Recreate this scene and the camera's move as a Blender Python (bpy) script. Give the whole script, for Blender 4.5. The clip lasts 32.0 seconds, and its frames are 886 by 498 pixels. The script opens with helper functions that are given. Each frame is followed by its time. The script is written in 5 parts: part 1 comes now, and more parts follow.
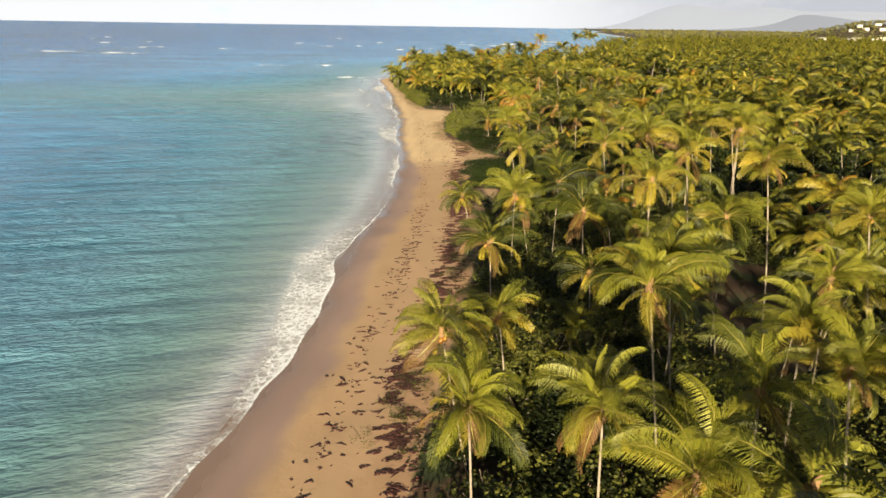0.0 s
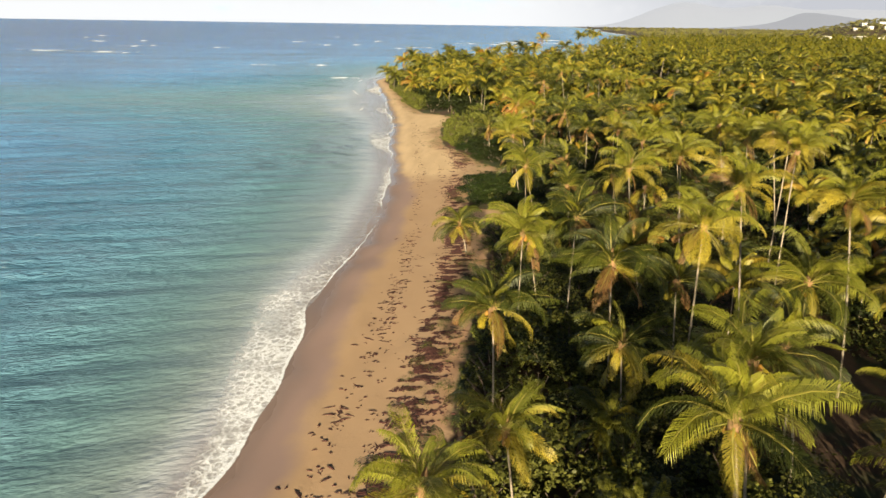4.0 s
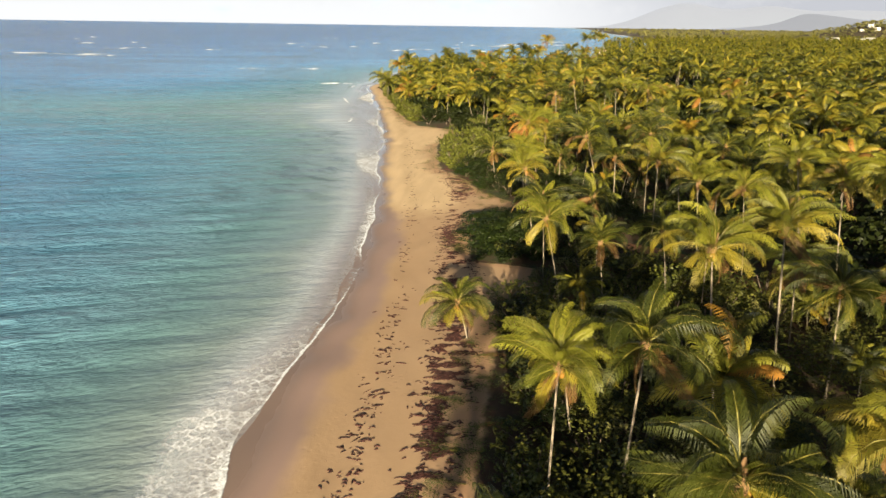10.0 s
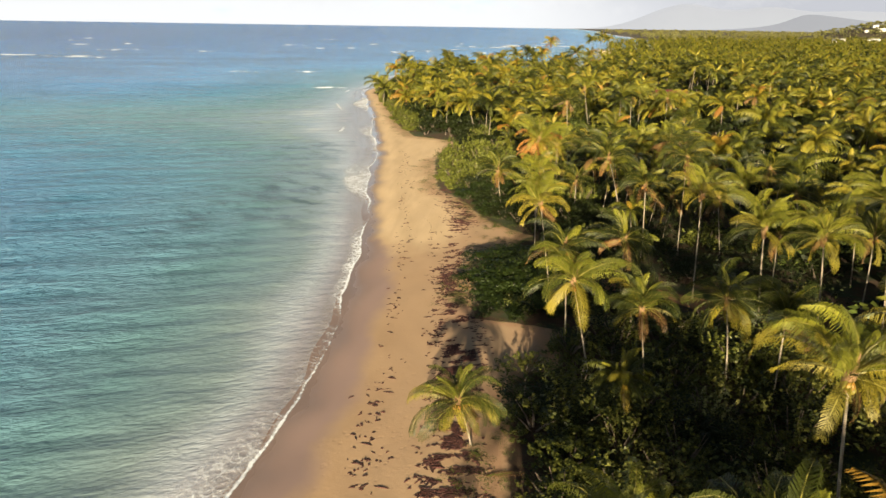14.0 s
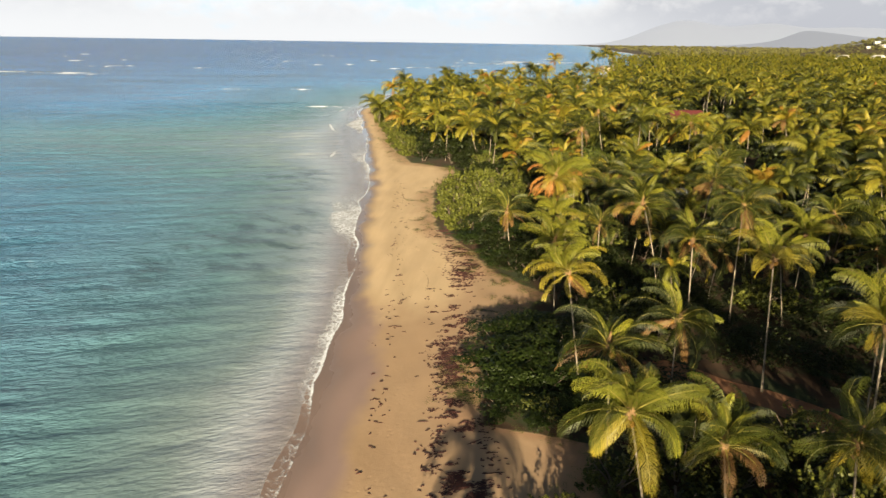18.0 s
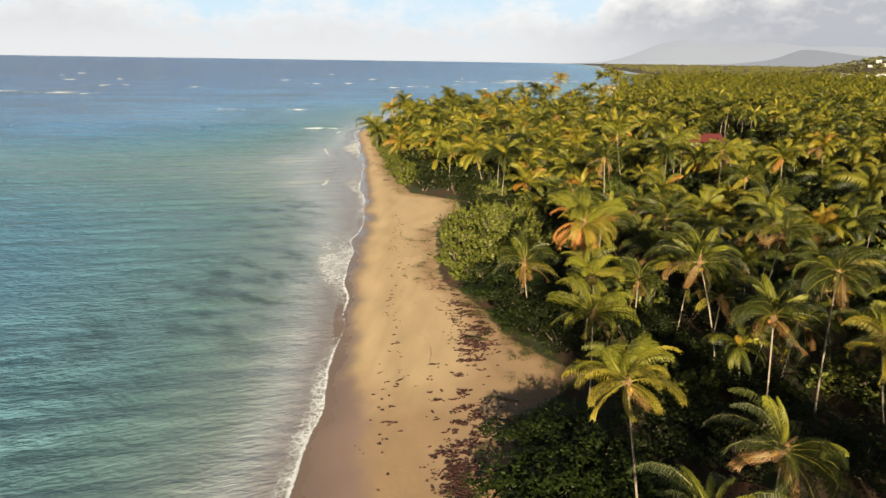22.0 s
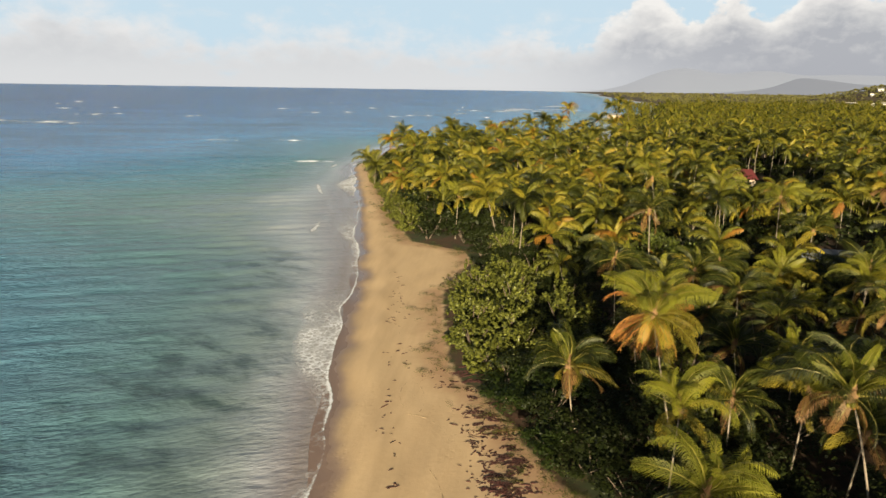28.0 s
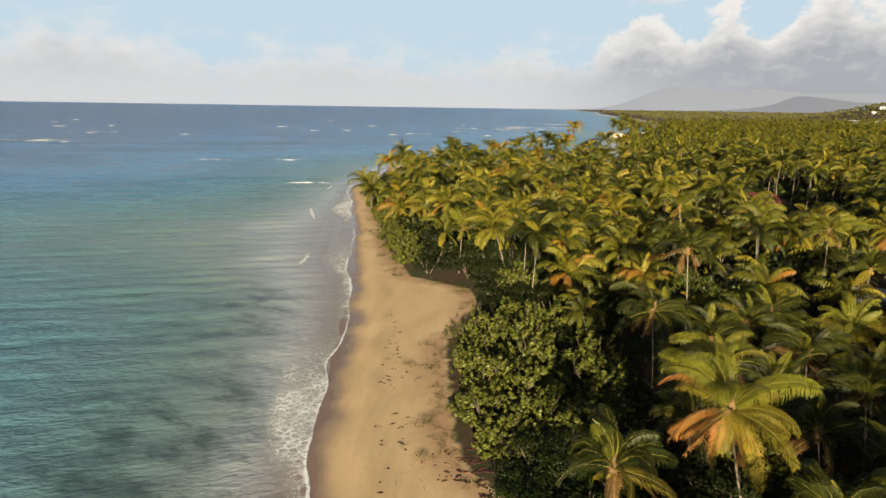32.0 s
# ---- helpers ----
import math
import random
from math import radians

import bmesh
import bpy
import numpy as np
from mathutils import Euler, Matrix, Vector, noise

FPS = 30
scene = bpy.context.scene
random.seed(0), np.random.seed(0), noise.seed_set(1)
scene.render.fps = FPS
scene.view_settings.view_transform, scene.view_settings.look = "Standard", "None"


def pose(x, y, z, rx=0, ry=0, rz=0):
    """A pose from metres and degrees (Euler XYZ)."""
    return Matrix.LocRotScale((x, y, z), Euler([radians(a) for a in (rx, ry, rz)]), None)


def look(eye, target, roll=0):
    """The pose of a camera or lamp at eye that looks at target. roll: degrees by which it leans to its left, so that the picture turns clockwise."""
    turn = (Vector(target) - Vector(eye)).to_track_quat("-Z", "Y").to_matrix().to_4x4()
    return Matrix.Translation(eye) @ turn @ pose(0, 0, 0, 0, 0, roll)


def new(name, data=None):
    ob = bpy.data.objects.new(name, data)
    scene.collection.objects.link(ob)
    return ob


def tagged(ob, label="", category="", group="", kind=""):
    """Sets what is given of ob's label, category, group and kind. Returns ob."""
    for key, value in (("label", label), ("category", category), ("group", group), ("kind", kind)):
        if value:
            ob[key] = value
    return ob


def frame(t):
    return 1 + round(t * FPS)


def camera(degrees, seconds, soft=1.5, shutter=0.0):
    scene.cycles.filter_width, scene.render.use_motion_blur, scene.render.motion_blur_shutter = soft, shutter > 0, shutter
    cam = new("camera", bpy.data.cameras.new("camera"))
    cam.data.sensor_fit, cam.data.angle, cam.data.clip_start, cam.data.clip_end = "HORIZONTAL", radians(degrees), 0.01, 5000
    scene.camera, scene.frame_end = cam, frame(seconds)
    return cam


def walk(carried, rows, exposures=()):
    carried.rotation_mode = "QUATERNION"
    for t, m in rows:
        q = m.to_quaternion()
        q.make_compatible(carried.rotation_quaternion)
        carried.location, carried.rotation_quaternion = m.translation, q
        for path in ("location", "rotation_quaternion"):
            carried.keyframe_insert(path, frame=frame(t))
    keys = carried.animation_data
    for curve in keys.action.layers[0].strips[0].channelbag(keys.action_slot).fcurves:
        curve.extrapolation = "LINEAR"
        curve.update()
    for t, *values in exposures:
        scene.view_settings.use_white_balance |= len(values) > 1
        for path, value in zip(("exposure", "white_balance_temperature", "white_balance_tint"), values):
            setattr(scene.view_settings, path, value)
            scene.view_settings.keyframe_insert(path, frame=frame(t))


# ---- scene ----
cam = camera(70.0, 32.0)
PATH = [
    (0, look((0.00, 0.00, 33.00), (0.00, 100.00, -2.90), 0.84)),
    (2, look((0.42, 7.76, 33.07), (0.42, 107.76, -3.01), 0.84)),
    (4, look((0.80, 15.67, 33.14), (0.80, 115.67, -3.05), 0.84)),
    (6, look((1.07, 23.94, 33.22), (1.07, 123.94, -2.91), 0.84)),
    (8, look((1.29, 32.74, 33.29), (1.29, 132.74, -2.91), 0.84)),
    (10, look((1.47, 41.49, 33.36), (1.47, 141.49, -2.67), 0.84)),
    (12, look((1.63, 50.09, 33.43), (1.63, 150.09, -2.37), 0.84)),
    (14, look((1.72, 59.23, 33.50), (1.72, 159.23, -2.40), 0.84)),
    (15, look((1.77, 63.90, 33.54), (1.77, 163.90, -1.98), 0.84)),
    (16, look((1.80, 68.54, 33.57), (1.80, 168.54, -1.28), 0.84)),
    (17, look((1.78, 73.00, 33.61), (1.78, 173.00, -0.45), 0.84)),
    (18, look((1.69, 77.22, 33.65), (1.69, 177.22, 0.30), 0.84)),
    (20, look((1.35, 85.54, 33.72), (1.35, 185.54, 1.89), 0.84)),
    (22, look((0.90, 94.02, 33.79), (0.90, 194.02, 3.39), 0.84)),
    (24, look((0.35, 102.06, 33.86), (0.35, 202.06, 5.01), 0.84)),
    (26, look((-0.22, 109.24, 33.93), (-0.22, 209.24, 6.56), 0.84)),
    (28, look((-0.67, 116.18, 34.01), (-0.67, 216.18, 8.09), 0.84)),
    (30, look((-0.93, 123.18, 34.08), (-0.93, 223.18, 9.64), 0.84)),
    (32, look((-1.21, 130.36, 34.15), (-1.21, 230.36, 11.05), 0.84)),
]
walk(cam, PATH, ((0, 1.56), (14, 1.58), (20, 1.42), (26, 1.18), (32, 1.04)))

# ---------------------------------------------------------------- world and sun
SUN_AZ, SUN_EL = radians(180.0 + 5.0), radians(13.5)
world = bpy.data.worlds.new("world")
scene.world = world
world.use_nodes = True
wt = world.node_tree
wt.nodes.clear()


def wn(kind, **values):
    n = wt.nodes.new(kind)
    for k, v in values.items():
        n.inputs[k].default_value = v
    return n


def wmath(op, a, b=None, clamp=False):
    n = wt.nodes.new("ShaderNodeMath")
    n.operation, n.use_clamp = op, clamp
    for i, v in enumerate((a, b)):
        if v is None:
            continue
        if isinstance(v, (int, float)):
            n.inputs[i].default_value = v
        else:
            wt.links.new(v, n.inputs[i])
    return n.outputs[0]


def wmix(fac, a, b):
    n = wt.nodes.new("ShaderNodeMix")
    n.data_type = "RGBA"
    if isinstance(fac, (int, float)):
        n.inputs[0].default_value = fac
    else:
        wt.links.new(fac, n.inputs[0])
    for i, v in ((6, a), (7, b)):
        if isinstance(v, tuple):
            n.inputs[i].default_value = (*v, 1)
        else:
            wt.links.new(v, n.inputs[i])
    return n.outputs[2]


def wramp(v, lo, hi):
    n = wt.nodes.new("ShaderNodeMapRange")
    n.interpolation_type = "SMOOTHSTEP"
    wt.links.new(v, n.inputs[0])
    n.inputs[1].default_value, n.inputs[2].default_value = lo, hi
    return n.outputs[0]


sky = wt.nodes.new("ShaderNodeTexSky")
sky.sky_type, sky.sun_disc = "NISHITA", False
sky.sun_elevation, sky.sun_rotation = SUN_EL, SUN_AZ
sky.air_density, sky.dust_density, sky.ozone_density = 1.0, 1.5, 1.0
wco = wt.nodes.new("ShaderNodeTexCoord")
wsep = wt.nodes.new("ShaderNodeSeparateXYZ")
wt.links.new(wco.outputs["Generated"], wsep.inputs[0])
up = wsep.outputs[2]
# cumulus over the horizon: its tops rise and fall with the bearing, its lit crowns stand over a grey base
bearing = wmath("ARCTAN2", wsep.outputs[0], wsep.outputs[1])
wplane = wt.nodes.new("ShaderNodeCombineXYZ")
wt.links.new(bearing, wplane.inputs[0])
wt.links.new(wmath("MULTIPLY", up, 1.5), wplane.inputs[1])


def wnoise(scale, detail, rough, shift, stretch=1.0):
    mp = wn("ShaderNodeMapping")
    mp.inputs["Location"].default_value = (shift, shift * 0.7, 0.0)
    mp.inputs["Scale"].default_value = (1.0, stretch, 1.0)
    wt.links.new(wplane.outputs[0], mp.inputs["Vector"])
    n = wn("ShaderNodeTexNoise", Scale=scale, Detail=detail, Roughness=rough, Distortion=0.25)
    wt.links.new(mp.outputs[0], n.inputs["Vector"])
    return n.outputs[0]


tops = wt.nodes.new("ShaderNodeValToRGB")
TOPS = [(0.0, 0.42), (0.09, 0.62), (0.16, 0.44), (0.27, 0.36), (0.36, 0.50), (0.44, 0.40), (0.53, 0.38), (0.60, 0.44), (0.67, 0.50),
        (0.72, 0.78), (0.77, 0.60), (0.815, 0.84), (0.85, 0.66), (0.91, 0.94), (0.97, 0.72), (1.0, 0.66)]
el = tops.color_ramp.elements
while len(el) < len(TOPS):
    el.new(0.5)
for e, (p, v) in zip(el, TOPS):
    e.position, e.color = p, (v, v, v, 1)
wt.links.new(wmath("ADD", wmath("MULTIPLY", bearing, 0.78), 0.5), tops.inputs[0])
billow = wmath("SUBTRACT", wnoise(15.0, 7.0, 0.55, 2.3), 0.5)
lumps = wmath("SUBTRACT", wnoise(38.0, 5.0, 0.6, 5.1), 0.5)
body = wmath("ADD", wmath("MULTIPLY", tops.outputs[0], 0.165), wmath("ADD", wmath("MULTIPLY", billow, 0.16), wmath("MULTIPLY", lumps, 0.035)))
under = wmath("SUBTRACT", body, up)
east = wramp(bearing, 0.05, 0.35)
mask = wmath("ADD", wmath("MULTIPLY", wramp(under, -0.004, 0.016), east), wmath("MULTIPLY", wramp(under, -0.03, 0.045), wmath("SUBTRACT", 1.0, east)))
# loose clouds higher up, thinning away overhead
pale_zone = wmath("MULTIPLY", wramp(wnoise(7.0, 7.0, 0.6, 9.4, 2.2), 0.58, 0.74), wramp(up, 0.05, 0.16))
mask = wmath("MAXIMUM", mask, wmath("MULTIPLY", pale_zone, 0.75))
bright = wmath("ADD", wramp(under, 0.075, 0.004), wmath("MULTIPLY", wmath("ADD", billow, lumps), 1.5), True)
lit = wmix(bright, wmix(east, (0.66, 0.675, 0.70), (0.52, 0.535, 0.57)), wmix(east, (0.95, 0.94, 0.93), (1.06, 1.03, 0.98)))
haze = wmix(wramp(bearing, 0.05, 0.5), (0.83, 0.84, 0.85), (0.50, 0.515, 0.555))
lit = wmix(wramp(up, 0.085, 0.0), lit, haze)
blue = wt.nodes.new("ShaderNodeVectorMath")
blue.operation = "SCALE"
wt.links.new(sky.outputs[0], blue.inputs[0])
blue.inputs["Scale"].default_value = 0.042
low = wmix(wramp(up, 0.36, 0.14), blue.outputs[0], (0.67, 0.85, 0.97))
total = wmix(mask, low, lit)
back = wn("ShaderNodeBackground", Strength=0.40)
wt.links.new(total, back.inputs[0])
wout = wt.nodes.new("ShaderNodeOutputWorld")
wt.links.new(back.outputs[0], wout.inputs[0])

sun = new("sun", bpy.data.lights.new("sun", "SUN"))
sun.data.energy, sun.data.angle, sun.data.color = 5.0, radians(0.9), (1.0, 0.83, 0.55)
sun.matrix_world = look((math.sin(SUN_AZ) * math.cos(SUN_EL) * 300, math.cos(SUN_AZ) * math.cos(SUN_EL) * 300, math.sin(SUN_EL) * 300), (0, 0, 0))


# ---------------------------------------------------------------- materials
class Mat:
    """A small wrapper round a node material."""

    def __init__(self, name):
        self.m = bpy.data.materials.new(name)
        self.m.use_nodes = True
        self.t = self.m.node_tree
        self.b = self.t.nodes["Principled BSDF"]
        self.o = self.t.nodes["Material Output"]

    def n(self, kind, **values):
        node = self.t.nodes.new(kind)
        for k, v in values.items():
            node.inputs[k].default_value = v
        return node

    def link(self, a, b):
        self.t.links.new(a, b)

    def attr(self, name):
        node = self.n("ShaderNodeAttribute")
        node.attribute_name = name
        return node.outputs["Fac"]

    def noise(self, scale, detail=4.0, rough=0.55, stretch=None, where="Object"):
        co = self.n("ShaderNodeTexCoord")
        node = self.n("ShaderNodeTexNoise", Scale=scale, Detail=detail, Roughness=rough)
        out = co.outputs[where]
        if stretch:
            if len(stretch) > 3:
                turn = self.n("ShaderNodeMapping")
                turn.inputs["Rotation"].default_value = (0, 0, radians(stretch[3]))
                self.link(out, turn.inputs["Vector"])
                out = turn.outputs[0]
            mp = self.n("ShaderNodeMapping")
            mp.inputs["Scale"].default_value = stretch[:3]
            self.link(out, mp.inputs["Vector"])
            out = mp.outputs[0]
        self.link(out, node.inputs["Vector"])
        return node.outputs[0]

    def ramp(self, v, lo, hi):
        node = self.n("ShaderNodeMapRange")
        node.interpolation_type = "SMOOTHSTEP"
        self.link(v, node.inputs[0])
        node.inputs[1].default_value, node.inputs[2].default_value = lo, hi
        return node.outputs[0]

    def math(self, op, a, b=None, clamp=False):
        node = self.n("ShaderNodeMath")
        node.operation, node.use_clamp = op, clamp
        for i, v in enumerate((a, b)):
            if isinstance(v, (int, float)):
                node.inputs[i].default_value = v
            elif v is not None:
                self.link(v, node.inputs[i])
        return node.outputs[0]

    def mix(self, fac, a, b):
        node = self.n("ShaderNodeMix")
        node.data_type = "RGBA"
        if isinstance(fac, (int, float)):
            node.inputs[0].default_value = fac
        else:
            self.link(fac, node.inputs[0])
        for i, v in ((6, a), (7, b)):
            if isinstance(v, tuple):
                node.inputs[i].default_value = (*v, 1)
            else:
                self.link(v, node.inputs[i])
        return node.outputs[2]

    def colours(self, v, stops):
        node = self.n("ShaderNodeValToRGB")
        el = node.color_ramp.elements
        while len(el) < len(stops):
            el.new(0.5)
        for e, (p, c) in zip(el, stops):
            e.position, e.color = p, (*c, 1)
        self.link(v, node.inputs[0])
        return node.outputs[0]

    def bump(self, v, strength, distance):
        node = self.n("ShaderNodeBump", Strength=strength, Distance=distance)
        self.link(v, node.inputs["Height"])
        self.link(node.outputs[0], self.b.inputs["Normal"])
        return node.outputs[0]

    def base(self, c, rough=0.8):
        if isinstance(c, tuple):
            self.b.inputs["Base Color"].default_value = (*c, 1)
        else:
            self.link(c, self.b.inputs["Base Color"])
        if isinstance(rough, (int, float)):
            self.b.inputs["Roughness"].default_value = rough
        else:
            self.link(rough, self.b.inputs["Roughness"])
        return self


def leaf_material(name, dark, light, through_light=0.14, per_island=False, rough=0.5, gloss=0.3):
    m = Mat(name)
    if per_island:
        r = m.n("ShaderNodeNewGeometry").outputs["Random Per Island"]
    else:
        r = m.n("ShaderNodeObjectInfo").outputs["Random"]
    k = m.math("ADD", m.math("MULTIPLY", r, 0.75), m.math("MULTIPLY", m.noise(0.9, 3), 0.35))
    c = m.mix(k, dark, light)
    m.base(c, rough)
    m.b.inputs["Specular IOR Level"].default_value = gloss
    tr = m.n("ShaderNodeBsdfTranslucent")
    m.link(c, tr.inputs[0])
    mx = m.n("ShaderNodeMixShader")
    mx.inputs[0].default_value = through_light
    m.link(m.b.outputs[0], mx.inputs[1])
    m.link(tr.outputs[0], mx.inputs[2])
    m.link(mx.outputs[0], m.o.inputs[0])
    return m.m


FROND_GREEN = leaf_material("frond_green", (0.013, 0.020, 0.003), (0.066, 0.076, 0.009))
# frond colour with the shade inside the grove put into it
FROND_DARKENED = leaf_material("frond_darkened", (0.006, 0.010, 0.002), (0.034, 0.042, 0.006))
FROND_LIME = leaf_material("frond_lime", (0.044, 0.055, 0.007), (0.225, 0.220, 0.020))
FROND_YELLOW = leaf_material("frond_yellow", (0.10, 0.088, 0.010), (0.31, 0.245, 0.024))
FROND_ORANGE = leaf_material("frond_orange", (0.27, 0.095, 0.03), (0.42, 0.21, 0.045))
FROND_DRY = leaf_material("frond_dry", (0.10, 0.055, 0.02), (0.24, 0.13, 0.045), 0.2)
# paler leaf colour with distance haze painted in
FROND_HAZE_TINT = leaf_material("frond_haze_tint", (0.085, 0.09, 0.032), (0.23, 0.215, 0.068), 0.2, True)
LEAF_SHRUB = leaf_material("leaf_shrub", (0.009, 0.016, 0.003), (0.17, 0.18, 0.030), 0.12, True, 0.45)
# LEAF_DARK has the palms' shade put into its colour, LEAF_MID sunlight
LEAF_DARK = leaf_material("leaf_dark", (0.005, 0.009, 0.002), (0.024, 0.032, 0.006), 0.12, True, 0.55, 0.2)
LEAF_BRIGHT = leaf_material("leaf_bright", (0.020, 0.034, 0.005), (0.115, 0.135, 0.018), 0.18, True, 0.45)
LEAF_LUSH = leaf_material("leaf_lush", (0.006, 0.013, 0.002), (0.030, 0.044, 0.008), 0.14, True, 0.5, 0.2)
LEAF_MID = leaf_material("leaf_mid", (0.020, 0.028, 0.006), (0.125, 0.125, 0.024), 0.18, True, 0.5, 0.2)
LEAF_PALE = leaf_material("leaf_pale", (0.09, 0.09, 0.03), (0.30, 0.28, 0.09), 0.2, True, 0.4)
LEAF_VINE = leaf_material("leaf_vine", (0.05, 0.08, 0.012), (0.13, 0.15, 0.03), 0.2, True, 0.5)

# a crown in one mesh: the attribute runs from dark green through lime and gold to dry orange
m = Mat("frond_mixed")
tone = m.math("ADD", m.attr("tone"), m.math("MULTIPLY", m.math("SUBTRACT", m.n("ShaderNodeObjectInfo").outputs["Random"], 0.5), 0.22))
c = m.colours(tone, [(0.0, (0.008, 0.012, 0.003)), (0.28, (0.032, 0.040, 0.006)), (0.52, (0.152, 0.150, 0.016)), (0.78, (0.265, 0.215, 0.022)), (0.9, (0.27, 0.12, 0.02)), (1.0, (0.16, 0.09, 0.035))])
m.base(c, 0.5)
m.b.inputs["Specular IOR Level"].default_value = 0.3
tr = m.n("ShaderNodeBsdfTranslucent")
m.link(c, tr.inputs[0])
mx = m.n("ShaderNodeMixShader")
mx.inputs[0].default_value = 0.15
m.link(m.b.outputs[0], mx.inputs[1])
m.link(tr.outputs[0], mx.inputs[2])
m.link(mx.outputs[0], m.o.inputs[0])
FROND_MIXED = m.m

m = Mat("frond_rib")
m.base(m.mix(m.noise(1.5, 3), (0.12, 0.115, 0.02), (0.24, 0.20, 0.035)), 0.55)
FROND_RIB = m.m

m = Mat("palm_bark")
ring = m.n("ShaderNodeTexWave", Scale=2.6, Distortion=1.4, Detail=2.0)
ring.bands_direction = "Z"
m.link(m.n("ShaderNodeTexCoord").outputs["Object"], ring.inputs["Vector"])
k = m.math("ADD", m.math("MULTIPLY", ring.outputs["Fac"], 0.4), m.math("MULTIPLY", m.noise(2.2, 5), 0.6))
m.base(m.colours(k, [(0.2, (0.10, 0.08, 0.06)), (0.5, (0.23, 0.19, 0.145)), (0.8, (0.38, 0.32, 0.25))]), 0.9)
m.bump(ring.outputs["Fac"], 0.5, 0.03)
BARK = m.m

m = Mat("twig_bark")
m.base(m.mix(m.noise(3.0), (0.07, 0.05, 0.035), (0.17, 0.13, 0.10)), 0.9)
TWIG = m.m

m = Mat("coconut_husk")
m.base(m.mix(m.n("ShaderNodeObjectInfo").outputs["Random"], (0.30, 0.13, 0.02), (0.16, 0.15, 0.02)), 0.5)
HUSK = m.m

m = Mat("crown_fibre")
m.base(m.mix(m.noise(6.0), (0.13, 0.07, 0.03), (0.28, 0.17, 0.08)), 0.95)
FIBRE = m.m

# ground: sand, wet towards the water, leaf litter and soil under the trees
m = Mat("sand_and_soil")
shore, veg, pale_zone = m.attr("shore"), m.attr("veg"), m.attr("pale_zone")
fine, broad = m.noise(9.0, 6, 0.65), m.noise(0.16, 4, 0.5)
dry = m.mix(m.math("ADD", m.math("MULTIPLY", fine, 0.35), m.math("MULTIPLY", broad, 0.65)), (0.54, 0.39, 0.225), (0.66, 0.495, 0.305))
# duller, redder sand up to about y 150, golden sand beyond
pale_zone = m.ramp(m.math("ADD", pale_zone, m.math("MULTIPLY", m.math("SUBTRACT", m.noise(0.10, 4), 0.5), 1.0)), 0.2, 0.8)
duller_sand = m.mix(broad, (0.375, 0.245, 0.142), (0.455, 0.31, 0.188))
streak = m.ramp(m.noise(0.5, 4, 0.6, (1.0, 0.16, 1.0, 6.0)), 0.35, 0.7)
dry = m.mix(m.math("MULTIPLY", streak, 0.35), dry, (0.42, 0.29, 0.17))
dry = m.mix(pale_zone, duller_sand, dry)
edge = m.math("ADD", shore, m.math("MULTIPLY", m.math("SUBTRACT", m.noise(0.13, 3), 0.5), 5.0))
wet = m.ramp(m.math("ADD", edge, m.math("MULTIPLY", pale_zone, 4.0)), 7.4, 4.6)
sheen = m.ramp(edge, 4.6, 0.8)
sandc = m.mix(wet, dry, (0.29, 0.20, 0.176))
sandc = m.mix(sheen, sandc, (0.24, 0.175, 0.15))
litter = m.mix(m.noise(1.3, 6, 0.7), (0.020, 0.014, 0.009), (0.105, 0.055, 0.026))
litter = m.mix(m.ramp(m.noise(0.25, 4), 0.45, 0.62), litter, (0.03, 0.042, 0.012))
sandc = m.mix(m.ramp(m.math("ADD", veg, m.math("MULTIPLY", m.math("SUBTRACT", m.noise(0.5, 5), 0.5), 2.6)), 0.1, 1.1), sandc, litter)
# reddish soil tint beside the plants, with their shade painted into the sand
soil_shade = m.math("MULTIPLY", m.ramp(m.math("ADD", veg, m.math("MULTIPLY", m.math("SUBTRACT", m.noise(0.22, 5, 0.6), 0.5), 7.0)), -5.0, 0.5), m.ramp(veg, 0.8, 0.0))
sandc = m.mix(m.math("MULTIPLY", soil_shade, 0.6), sandc, (0.34, 0.185, 0.105))
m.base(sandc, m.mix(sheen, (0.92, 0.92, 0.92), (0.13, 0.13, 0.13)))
prints = m.n("ShaderNodeTexVoronoi", Scale=1.5)
m.link(m.n("ShaderNodeTexCoord").outputs["Object"], prints.inputs["Vector"])
trod = m.math("MULTIPLY", m.ramp(prints.outputs["Distance"], 0.12, 0.34), m.ramp(m.noise(0.16, 4, 0.6, (1.0, 0.4, 1.0, 8.0)), 0.47, 0.60))
h = m.math("ADD", m.math("MULTIPLY", m.noise(1.7, 6, 0.6), 1.0), m.math("ADD", m.math("MULTIPLY", fine, 0.25), m.math("MULTIPLY", trod, 0.55)))
m.bump(m.math("MULTIPLY", h, m.math("SUBTRACT", 1.0, wet)), 0.2, 0.12)
SAND = m.m

m = Mat("track_earth")
m.base(m.mix(m.noise(0.8, 6, 0.65), (0.24, 0.105, 0.05), (0.36, 0.18, 0.09)), 0.95)
m.bump(m.noise(2.0, 6), 0.5, 0.1)
EARTH = m.m

# sea water: colour by depth (distance off the beach), weed beds, glossy ripples
m = Mat("sea_water")
off, bed = m.attr("off"), m.attr("bed")
q = m.math("DIVIDE", m.math("ADD", off, m.math("MULTIPLY", m.math("SUBTRACT", m.noise(0.035, 4), 0.5), 9.0)), 1000.0, True)
q = m.math("POWER", q, 0.4)
